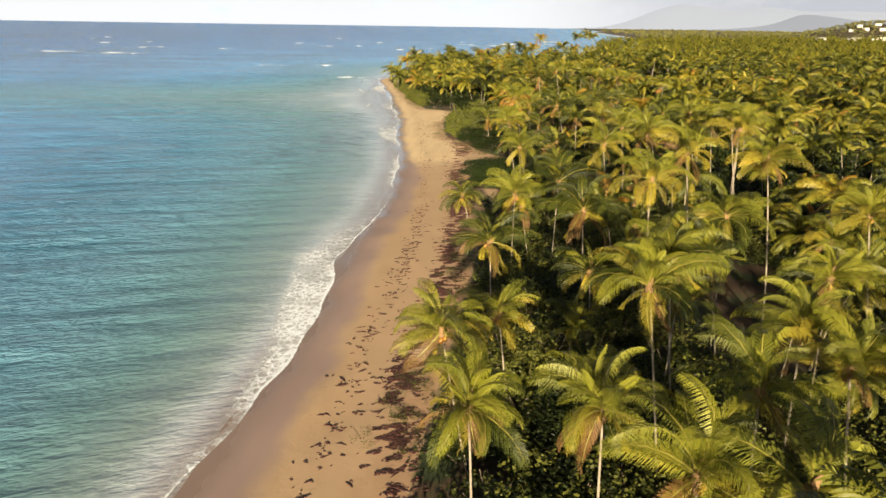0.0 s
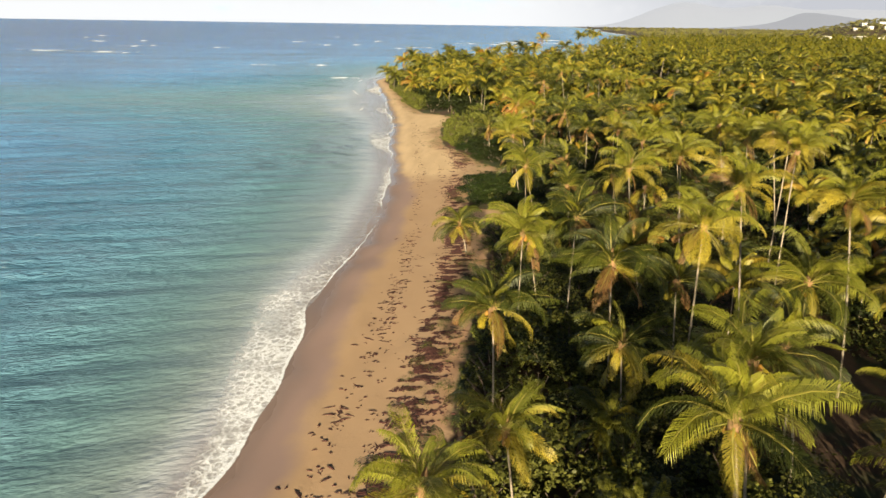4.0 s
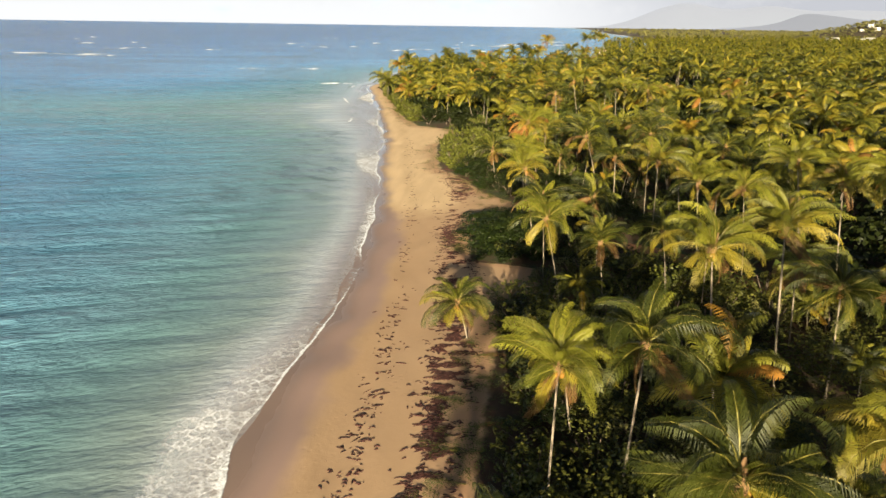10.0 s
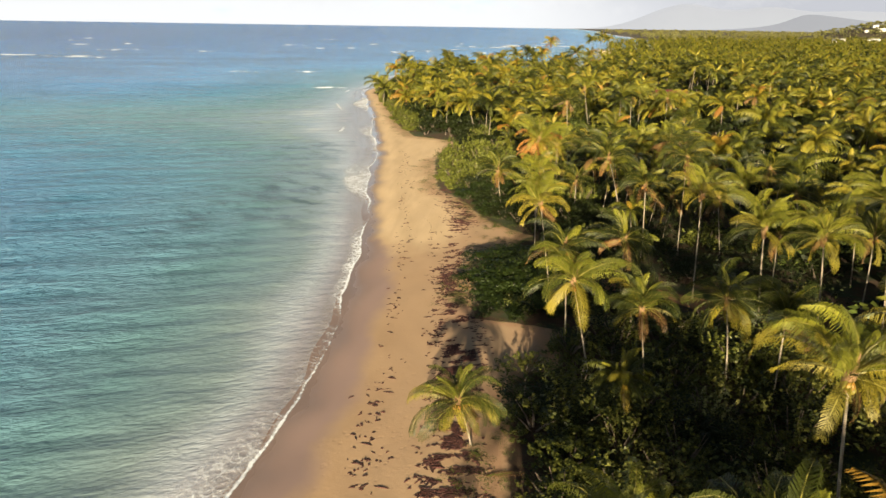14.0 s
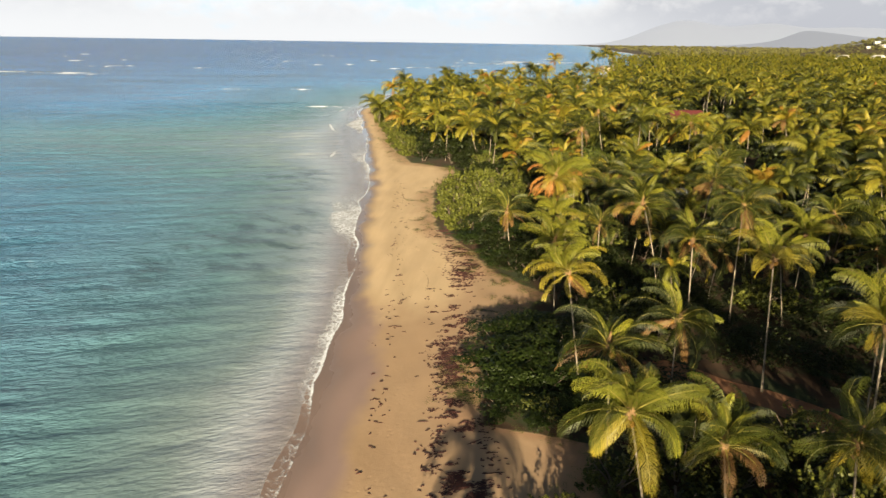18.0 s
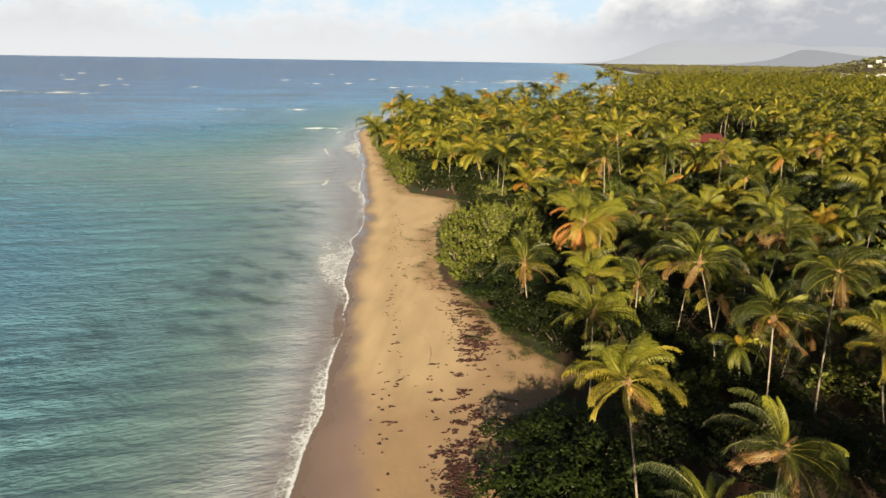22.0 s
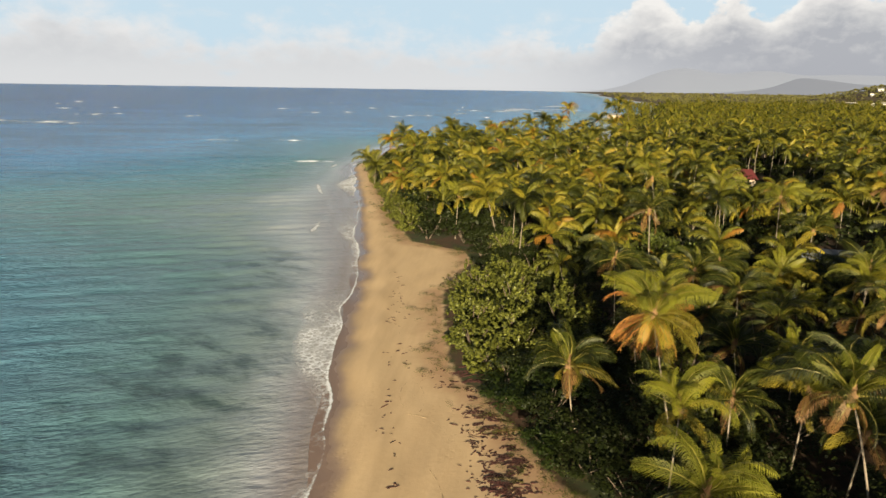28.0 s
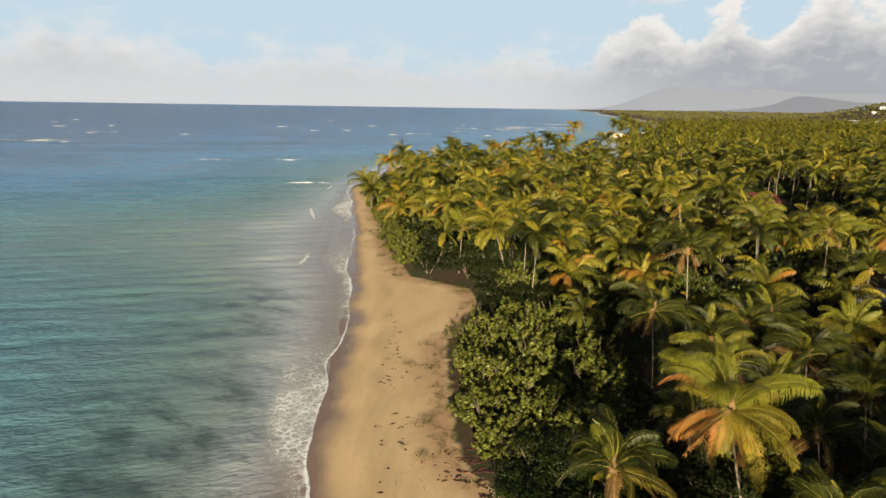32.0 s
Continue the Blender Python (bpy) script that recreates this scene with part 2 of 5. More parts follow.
deep = m.colours(q, [(0.0, (0.52, 0.51, 0.55)), (0.085, (0.50, 0.52, 0.59)), (0.115, (0.40, 0.45, 0.50)), (0.15, (0.215, 0.29, 0.305)), (0.20, (0.128, 0.242, 0.275)),
                     (0.30, (0.094, 0.252, 0.405)), (0.42, (0.104, 0.295, 0.62)), (0.60, (0.066, 0.250, 0.64)), (0.78, (0.026, 0.155, 0.50)), (1.0, (0.014, 0.095, 0.37))])
weed = m.math("MULTIPLY", bed, m.ramp(m.noise(0.15, 6, 0.62, (0.7, 1.3, 1.0, 30.0)), 0.44, 0.66))
deep = m.mix(m.math("MULTIPLY", weed, 0.78), deep, (0.035, 0.065, 0.075))
patch = m.math("MULTIPLY", m.ramp(m.noise(0.012, 4, 0.55, (1.0, 0.45, 1.0)), 0.50, 0.68), m.ramp(off, 25.0, 90.0))
deep = m.mix(m.math("MULTIPLY", patch, 0.32), deep, (0.012, 0.062, 0.085))
# darker streaks and bands paint the dark wave slopes into the water colour
ripple_shade = m.ramp(m.noise(0.085, 6, 0.7, (0.22, 1.0, 1.0, -8.0)), 0.36, 0.64)
deep = m.mix(m.math("MULTIPLY", m.math("SUBTRACT", 1.0, ripple_shade), m.math("MULTIPLY", m.ramp(off, 12.0, 70.0), 0.30)), deep, (0.010, 0.062, 0.13))
swell_shade = m.ramp(m.noise(0.03, 6, 0.72, (0.16, 1.0, 1.0, -4.0)), 0.40, 0.62)
deep = m.mix(m.math("MULTIPLY", m.math("SUBTRACT", 1.0, swell_shade), m.math("MULTIPLY", m.ramp(off, 90.0, 220.0), 0.42)), deep, (0.006, 0.045, 0.11))
m.base(deep, 0.2)
m.b.inputs["IOR"].default_value = 1.33
m.b.inputs["Specular IOR Level"].default_value = 0.36
swell = m.noise(0.70, 6, 0.66, (0.46, 1.0, 1.0, -16.0))
chop = m.noise(1.5, 3, 0.6, (0.38, 1.0, 1.0, -26.0))
roller = m.noise(0.10, 6, 0.7, (0.28, 1.0, 1.0, -10.0))
m.bump(m.math("MULTIPLY", m.math("ADD", m.math("ADD", swell, m.math("MULTIPLY", roller, 2.4)), m.math("MULTIPLY", chop, 0.85)), m.math("ADD", 0.10, m.math("ADD", m.math("MULTIPLY", m.ramp(off, 10.0, 60.0), 1.3), m.math("MULTIPLY", m.ramp(off, 70.0, 320.0), 1.3)))), 0.9, 1.5)
clear = m.n("ShaderNodeBsdfTransparent")
thin = m.n("ShaderNodeMixShader")
m.link(m.math("ADD", m.math("MULTIPLY", m.ramp(off, 0.0, 5.0), 0.55), 0.45), thin.inputs[0])
m.link(clear.outputs[0], thin.inputs[1])
m.link(m.b.outputs[0], thin.inputs[2])
m.link(thin.outputs[0], m.o.inputs[0])
WATER = m.m

# foam: white lace with holes, dense where the attribute says so
m = Mat("sea_foam")
dens = m.attr("dense")
co = m.n("ShaderNodeTexCoord")
warp = m.n("ShaderNodeTexNoise", Scale=0.8, Detail=6.0, Roughness=0.65)
m.link(co.outputs["Object"], warp.inputs["Vector"])
add = m.n("ShaderNodeVectorMath")
m.link(co.outputs["Object"], add.inputs[0])
m.link(warp.outputs["Color"], add.inputs[1])
cell = m.n("ShaderNodeTexVoronoi", Scale=1.15)
cell.feature = "DISTANCE_TO_EDGE"
m.link(add.outputs[0], cell.inputs["Vector"])
lace = m.ramp(cell.outputs["Distance"], 0.20, 0.01)
clot = m.ramp(m.noise(1.1, 7, 0.75), 0.42, 0.62)
big = m.ramp(m.noise(0.20, 4, 0.6), 0.34, 0.58)
a = m.math("ADD", m.math("MULTIPLY", m.math("ADD", m.math("ADD", 0.12, m.math("MULTIPLY", lace, 0.5)), m.math("MULTIPLY", clot, 0.6)), m.math("MULTIPLY", dens, m.math("ADD", 0.35, m.math("MULTIPLY", big, 0.75)))), m.math("MULTIPLY", m.math("SUBTRACT", dens, 0.66), 1.2), True)
m.base((0.86, 0.90, 0.97), 0.7)
m.link(m.math("MULTIPLY", a, m.ramp(dens, 0.02, 0.3)), m.b.inputs["Alpha"])
m.bump(m.noise(3.0, 5), 0.5, 0.15)
FOAM = m.m

m = Mat("sargassum")
m.base(m.mix(m.n("ShaderNodeNewGeometry").outputs["Random Per Island"], (0.024, 0.008, 0.007), (0.085, 0.028, 0.021)), 0.85)
m.bump(m.noise(7.0, 5), 0.8, 0.08)
WEED = m.m


def plain(name, a, b, scale=2.0, rough=0.7, metal=0.0):
    mm = Mat(name)
    mm.base(mm.mix(mm.noise(scale, 5, 0.6), a, b), rough)
    mm.b.inputs["Metallic"].default_value = metal
    return mm.m


RUT = plain("turned_sand", (0.36, 0.25, 0.145), (0.46, 0.33, 0.20), 3.0, 0.95)
ROOF_RED = plain("red_metal_roof", (0.085, 0.018, 0.02), (0.135, 0.034, 0.034), 0.6, 0.5)
ROOF_GREY = plain("grey_metal_roof", (0.13, 0.145, 0.165), (0.24, 0.26, 0.29), 0.5, 0.5)
WALL_WHITE = plain("white_wall", (0.66, 0.64, 0.60), (0.80, 0.78, 0.74), 0.5, 0.8)
WALL_TAN = plain("tan_wall", (0.42, 0.34, 0.26), (0.55, 0.46, 0.36), 0.5, 0.85)
DARK_OPENING = plain("dark_opening", (0.02, 0.02, 0.022), (0.04, 0.04, 0.045), 2.0, 0.3)


# distant haze is painted into the hill colour, which glows faintly
def haze_glow(name, colour, glow):
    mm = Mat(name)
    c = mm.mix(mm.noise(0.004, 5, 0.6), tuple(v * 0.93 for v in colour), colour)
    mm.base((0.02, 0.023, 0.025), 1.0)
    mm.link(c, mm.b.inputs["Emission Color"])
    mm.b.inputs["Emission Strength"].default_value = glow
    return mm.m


HILL_NEAR = haze_glow("distant_hill_haze_glow", (0.150, 0.156, 0.172), 0.85)
HILL_FAR = haze_glow("farther_hill_haze_glow", (0.218, 0.224, 0.238), 0.88)


# ---------------------------------------------------------------- mesh helpers
def mesh_of(name, verts, faces, material=None, smooth=False):
    me = bpy.data.meshes.new(name)
    me.from_pydata([tuple(v) for v in verts], [], faces)
    if material:
        me.materials.append(material)
    if smooth:
        me.polygons.foreach_set("use_smooth", [True] * len(me.polygons))
    me.update()
    return me


def array_mesh(name, verts, tris, material, smooth=False):
    """A mesh from numpy arrays of points and triangles."""
    me = bpy.data.meshes.new(name)
    me.vertices.add(len(verts))
    me.vertices.foreach_set("co", np.ascontiguousarray(verts, dtype=np.float32).ravel())
    me.loops.add(3 * len(tris))
    me.loops.foreach_set("vertex_index", np.ascontiguousarray(tris, dtype=np.int32).ravel())
    me.polygons.add(len(tris))
    me.polygons.foreach_set("loop_start", np.arange(0, 3 * len(tris), 3, dtype=np.int32))
    if smooth:
        me.polygons.foreach_set("use_smooth", np.ones(len(tris), dtype=bool))
    me.materials.append(material)
    me.update(calc_edges=True)
    me.validate()
    return me


def put(name, me, parent=None, m=None, material=None, label=""):
    ob = new(name, me)
    if parent:
        ob.parent = parent
    if m is not None:
        ob.matrix_basis = m
    if material:
        ob.material_slots[0].link = "OBJECT"
        ob.material_slots[0].material = material
    return tagged(ob, label)


def part(name, bm, material, parent, label=""):
    me = bpy.data.meshes.new(name)
    bm.to_mesh(me)
    bm.free()
    me.materials.append(material)
    return put(name, me, parent, label=label)


def box(bm, x0, y0, z0, x1, y1, z1):
    v = [bm.verts.new(p) for p in ((x0, y0, z0), (x1, y0, z0), (x1, y1, z0), (x0, y1, z0), (x0, y0, z1), (x1, y0, z1), (x1, y1, z1), (x0, y1, z1))]
    for f in ((3, 2, 1, 0), (4, 5, 6, 7), (0, 1, 5, 4), (1, 2, 6, 5), (2, 3, 7, 6), (3, 0, 4, 7)):
        bm.faces.new([v[i] for i in f])
    return bm


def tube(points, radii, sides=7):
    """Points and faces of a tapered tube along points."""
    verts, faces = [], []
    pts = [Vector(p) for p in points]
    for i, p in enumerate(pts):
        d = (pts[min(i + 1, len(pts) - 1)] - pts[max(i - 1, 0)]).normalized()
        a = d.orthogonal().normalized() if abs(d.z) < 0.9 else Vector((1, 0, 0)) - d * d.x
        a.normalize()
        b = d.cross(a)
        for j in range(sides):
            t = 2 * math.pi * j / sides
            verts.append(p + (a * math.cos(t) + b * math.sin(t)) * radii[i])
    n = len(pts)
    for i in range(n - 1):
        for j in range(sides):
            k = (j + 1) % sides
            faces.append((i * sides + j, i * sides + k, (i + 1) * sides + k, (i + 1) * sides + j))
    faces.append(tuple(range(sides))[::-1])
    faces.append(tuple(range((n - 1) * sides, n * sides)))
    return verts, faces


# ---------------------------------------------------------------- the lie of the land
SHORE_Y = np.array([-5000, -200, 0, 37, 45, 55, 65, 85, 97, 110, 127, 150, 165, 185, 220, 240, 257, 300, 331, 357, 375, 392, 420, 470, 482, 486, 490, 495, 520, 580, 700, 820, 939, 990, 1500, 2900, 3060, 5000])
SHORE_X = np.array([-60, -35, -26, -20, -18.8, -17.3, -16.1, -15.7, -14.7, -12.5, -11.9, -11.5, -12.7, -15.1, -16.9, -19, -21.3, -26.9, -32, -36, -39.5, -40, -34, -32, -26, -5, 40, 84, 98, 120, 155, 188, 202, 290, 450, 640, 720, 900])
VEG_Y = np.array([-5000, 0, 30, 46, 60, 82, 102, 112, 114, 122.5, 125, 137, 148, 155, 163, 177, 184, 199, 215, 219, 231, 240, 245, 250, 275, 291, 345, 372, 398, 412, 425, 445, 470, 500, 580, 820, 939, 990, 1500, 2900, 5000])
VEG_X = np.array([-2, -4, -3.5, -1.5, 0.8, 3.8, 6.6, 8, 13, 13.5, 4.6, 5.2, 10, 15, 8.6, 4, 0, -1, -1.2, 3.2, 4.2, 3.2, -4, -8.3, -15, -17.5, -26, -32, -30, -12, 18, 52, 84, 104, 126, 194, 208, 297, 458, 648, 910])

SHORE_DX, SHORE_DY = np.diff(SHORE_X), np.diff(SHORE_Y)
SHORE_L2 = SHORE_DX**2 + SHORE_DY**2


def shore_x(y):
    return np.interp(y, SHORE_Y, SHORE_X)


def shore_s(x, y):
    """Metres inland from the water's edge (negative at sea)."""
    if np.ndim(x) == 0 and np.ndim(y) == 0:
        k = np.clip(((x - SHORE_X[:-1]) * SHORE_DX + (y - SHORE_Y[:-1]) * SHORE_DY) / SHORE_L2, 0, 1)
        d2 = (x - SHORE_X[:-1] - k * SHORE_DX) ** 2 + (y - SHORE_Y[:-1] - k * SHORE_DY) ** 2
        return np.sign(x - shore_x(y)) * math.sqrt(d2.min())
    best = np.full(np.shape(x + 0.0 * y), 1e12)
    for x0, y0, x1, y1 in zip(SHORE_X, SHORE_Y, SHORE_X[1:], SHORE_Y[1:]):
        ex, ey = x1 - x0, y1 - y0
        k = np.clip(((x - x0) * ex + (y - y0) * ey) / (ex * ex + ey * ey), 0, 1)
        best = np.minimum(best, (x - x0 - k * ex) ** 2 + (y - y0 - k * ey) ** 2)
    return np.sign(x - shore_x(y)) * np.sqrt(best)


def veg_v(x, y):
    vx = np.maximum(np.interp(y, VEG_Y, VEG_X) - np.where(y > 495, 5, 0), shore_x(y) + np.where(y > 495, 0.5, 4))
    return x - vx


def ground_z(x, y):
    s = shore_s(x, y)
    z = np.where(s < 0, np.maximum(0.075 * s, -6.0), np.where(s < 18, 0.085 * s, 1.53 + 0.004 * (np.minimum(s, 400) - 18)))
    hill = 40 * np.exp(-(((x - 1010) / 150) ** 2 + ((y - 1560) / 150) ** 2))
    return z + np.where(s > 0, hill, 0)


def spread(parts):
    out = []
    for a, b, step in parts:
        out.append(np.arange(a, b, step))
    return np.concatenate(out)


def sheet(name, xs, ys, z_of, attributes, material, keep=None):
    gx, gy = np.meshgrid(xs, ys)
    z = z_of(gx, gy)
    nx, ny = len(xs), len(ys)
    idx = np.arange(nx * ny).reshape(ny, nx)
    a, b, c, d = idx[:-1, :-1].ravel(), idx[:-1, 1:].ravel(), idx[1:, 1:].ravel(), idx[1:, :-1].ravel()
    tris = np.concatenate([np.stack([a, b, c], 1), np.stack([a, c, d], 1)])
    verts = np.stack([gx.ravel(), gy.ravel(), z.ravel()], 1)
    if keep is not None:
        ok = keep(gx, gy).ravel()
        tris = tris[ok[tris].any(1)]
        used = np.unique(tris)
        remap = np.zeros(len(verts), dtype=np.int64)
        remap[used] = np.arange(len(used))
        verts, tris = verts[used], remap[tris]
    me = array_mesh(name, verts, tris, material, True)
    vx, vy = verts[:, 0], verts[:, 1]
    for key, fn in attributes.items():
        at = me.attributes.new(key, "FLOAT", "POINT")
        at.data.foreach_set("value", np.ascontiguousarray(fn(vx, vy), dtype=np.float32))
    return new(name, me)


far_x = spread([(-4900, -1200, 370), (-1200, -300, 90), (-300, -60, 12), (-60, 40, 1.0), (40, 130, 3), (130, 500, 20), (500, 2000, 75), (2000, 4901, 290)])
far_y = spread([(-1500, -100, 140), (-100, 10, 10), (10, 300, 1.25), (300, 450, 3), (450, 1100, 14), (1100, 2000, 60), (2000, 4901, 290)])


def dunes(x, y):
    g = ground_z(x, y)
    s = shore_s(x, y)
    lumps = 0.05 * np.sin(x * 0.9 + 1.7 * np.sin(y * 0.21)) * np.sin(y * 0.33 + x * 0.2) + 0.03 * np.sin(x * 2.3 + y * 0.8)
    berm = 0.22 * np.exp(-((s - 6.5) / 1.6) ** 2)
    cusp = 0.05 * np.sin(y * 0.42 + 2 * np.sin(y * 0.06)) * np.exp(-((s - 3) / 3) ** 2)
    return g + np.where(s > 2, np.clip((s - 2) / 4, 0, 1), 0) * lumps + berm + cusp


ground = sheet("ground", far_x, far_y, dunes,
               {"shore": shore_s, "veg": lambda x, y: np.clip(veg_v(x, y), -30, 30), "pale_zone": lambda x, y: np.clip((y - 150) / 40 + 0.5 - np.clip((x - 1.5) / 8, 0, 0.45) * (y < 200), 0, 1)}, SAND)
tagged(ground, "golden sand beach, wet by the water, dark soil under trees", "ground", kind="structure")


def sea_z(x, y):
    off = -shore_s(x, y)
    near = np.clip(off / 26, 0, 1) * np.exp(-np.maximum(off - 60, 0) / 160)
    d = y * 0.80 - x * 0.26
    w = 0.13 * np.sin(d * 0.42 + 1.3 * np.sin(y * 0.035)) + 0.07 * np.sin(d * 0.9 + y * 0.3 + 2 * np.sin(y * 0.05)) + 0.05 * np.sin(x * 0.4 - y * 0.8)
    brk = 0.12 * np.exp(-((off - 7.5 - 1.8 * np.sin(y * 0.06)) / 1.1) ** 2) * np.clip(np.sin(y * 0.045 + 0.6) + 0.35, 0, 1)
    swing = np.sin(x * 0.11 + 1.9 * np.sin(y * 0.043)) + np.sin(y * 0.083 + x * 0.031)
    for long, way, k in ((2.7, -0.15, 0.0), (3.3, -0.46, 1.7), (4.1, 0.04, 3.1), (5.2, -0.30, 4.4), (7.0, -0.12, 0.9)):
        w = w + 0.0075 * long * np.sin((x * math.sin(way) + y * math.cos(way)) * 2 * math.pi / long + k + 0.9 * swing + 0.7 * np.sin(x * (0.5 + 0.13 * k) + k))
    return 0.02 + near * w + brk


def bed_of(x, y):
    off = -shore_s(x, y)
    along = np.exp(-((off - 11) / 8) ** 2) * np.exp(-((y - 186) / 20) ** 2)
    out = np.exp(-((x + 38) / 11) ** 2 - ((y - 172) / 34) ** 2) * 0.8
    reef = np.exp(-((off - 16) / 10) ** 2) * np.exp(-((y - 232) / 16) ** 2)
    return np.clip(along * 1.2 + out + reef, 0, 1)


sea_x = spread([(-4900, -1200, 185), (-1200, -300, 40), (-300, -130, 4), (-130, 0, 0.9), (0, 300, 15), (300, 1200, 60), (1200, 4901, 370)])
sea_y = spread([(-1500, -100, 100), (-100, 10, 10), (10, 330, 0.7), (330, 420, 1.6), (420, 700, 8), (700, 1400, 25), (1400, 4901, 175)])
water = sheet("water", sea_x, sea_y, sea_z, {"off": lambda x, y: np.maximum(-shore_s(x, y), -2) * (1 - 0.74 * np.exp(-((y - 290) / 80) ** 2) + 0.6 * np.exp(-((y - 20) / 45) ** 2)), "bed": bed_of}, WATER, keep=lambda x, y: shore_s(x, y) < 1.2)
tagged(water, "rippled turquoise sea, clear at the beach, blue offshore", "sea", kind="structure")


# ---------------------------------------------------------------- surf
def foam_strip(name, y0, y1, width, inner, dense, step=0.5, rows=12, label="", lift=0.05):
    """A lacy strip along the water's edge; inner: metres inland of its landward edge at y."""
    ys = np.arange(y0, y1, step)
    us = np.linspace(0, 1, rows)
    verts, att = [], []
    for y in ys:
        e = inner(y)
        for u in us:
            s = e - u * width(y)
            slope = (shore_x(y + 12) - shore_x(y - 12)) / 24
            x = float(shore_x(y) + s * math.sqrt(1 + slope * slope))
            z = max(float(sea_z(np.float64(x), np.float64(y))) if s < 0.8 else 0.0, float(dunes(np.float64(x), np.float64(y)))) + lift
            verts.append((x, float(y), z))
            att.append(dense(u, y))
    n, r = len(ys), rows
    idx = np.arange(n * r).reshape(n, r)
    a, b, c, d = idx[:-1, :-1].ravel(), idx[:-1, 1:].ravel(), idx[1:, 1:].ravel(), idx[1:, :-1].ravel()
    me = array_mesh(name, np.array(verts), np.concatenate([np.stack([a, c, b], 1), np.stack([a, d, c], 1)]), FOAM, True)
    at = me.attributes.new("dense", "FLOAT", "POINT")
    at.data.foreach_set("value", np.array(att, dtype=np.float32))
    return tagged(new(name, me), label, "foam", kind="stuff")


def wob(y, a, b):
    return math.sin(y * a + b) + 0.5 * math.sin(y * a * 2.3 + b * 1.7) + 0.3 * math.sin(y * a * 5.1 + b)


def patchy(y, seed):
    return 0.5 + 0.5 * math.sin(y * 0.075 + seed + 1.6 * math.sin(y * 0.021 + seed))


def run_up(y):
    """Landward reach of the wash, in lobes."""
    return 0.8 + 0.55 * wob(y, 0.11, 1.0) + 0.5 * abs(math.sin(y * 0.23 + 1.4 * math.sin(y * 0.05)))


def lace_width(y):
    return 0.14 + 0.34 * patchy(y, 0.3) ** 1.5


foam_strip("swash_foam", 12, 396, lambda y: 14.0, run_up,
           lambda u, y: max(0.0, 0.15 + 0.75 * patchy(y * 3.1, 2.2)) * math.exp(-((u - 0.012) / 0.014) ** 2) + (0.46 + 0.46 * patchy(y * 1.3, 1.1)) * min(1.0, u / 0.02) / (1 + math.exp((u - lace_width(y)) / 0.045)),
           rows=56, label="white lacy wash of a wave running up sand")
foam_strip("breaker_foam", 258, 392, lambda y: 5.0, lambda y: -7.5 - 2.2 * math.sin(y * 0.06),
           lambda u, y: max(0.0, (2.3 * patchy(y * 1.7, 4.0) - 1.3) * math.exp(-((u - 0.45) / 0.2) ** 2)),
           label="broken white crest of a small wave", lift=0.07)


def whitecap(x, y, length, width, seed):
    """A streak of broken water out at sea, humped in the middle."""
    rnd = random.Random(seed)
    n, r = 26, 5
    verts, att = [], []
    for i in range(n):
        u = i / (n - 1)
        off = 0.35 * width * math.sin(u * 5 + seed) + rnd.uniform(-0.1, 0.1) * width
        gap = 0.5 + 0.75 * max(0.0, math.sin(u * (7 + seed % 5) + seed * 1.3)) + rnd.uniform(-0.1, 0.1)
        for j in range(r):
            v = j / (r - 1) - 0.5
            verts.append((x + (u - 0.5) * length * 1.3, y + v * width * 0.34 * (0.4 + math.sin(math.pi * u)) + off, 0.45 + 0.5 * math.cos(v * math.pi) * math.sin(math.pi * u)))
            att.append(max(0.0, 1.5 * gap * (math.sin(math.pi * (0.08 + 0.84 * u)) * (1 - 1.4 * abs(v)) + 0.1)))
    idx = np.arange(n * r).reshape(n, r)
    a, b, c, d = idx[:-1, :-1].ravel(), idx[:-1, 1:].ravel(), idx[1:, 1:].ravel(), idx[1:, :-1].ravel()
    me = array_mesh("whitecap", np.array(verts), np.concatenate([np.stack([a, c, b], 1), np.stack([a, d, c], 1)]), FOAM, True)
    at = me.attributes.new("dense", "FLOAT", "POINT")
    at.data.foreach_set("value", np.array(att, dtype=np.float32))
    tagged(new("whitecap", me), "white broken crest over a far reef", "wave", "reef breakers")


rnd = random.Random(5)
CAPS = [(-54, 394, 20, 4), (-345, 640, 60, 13), (-390, 655, 60, 11), (-318, 648, 30, 9), (-347, 780, 22, 8), (-250, 760, 16, 5), (-164, 880, 26, 8), (-120, 900, 20, 7), (-53, 810, 18, 6), (-30, 840, 24, 6), (20, 900, 20, 6),
        (60, 980, 46, 12), (90, 1015, 50, 10), (114, 1049, 70, 14), (150, 1080, 80, 14), (185, 1100, 60, 12), (90, 1090, 46, 10), (190, 1230, 70, 14), (140, 1010, 44, 10), (30, 1010, 26, 8), (-132, 494, 14, 2), (-95, 500, 16, 2), (-460, 900, 30, 8), (-210, 980, 24, 8)]
for i, (x, y, a, b) in enumerate(CAPS):
    whitecap(x, y, a * 1.25, b * 1.6, i)
for i in range(9):
    y = rnd.uniform(620, 1300)
    whitecap(rnd.uniform(-0.62, 0.08) * y, y, rnd.uniform(8, 26), rnd.uniform(6, 12), 100 + i)


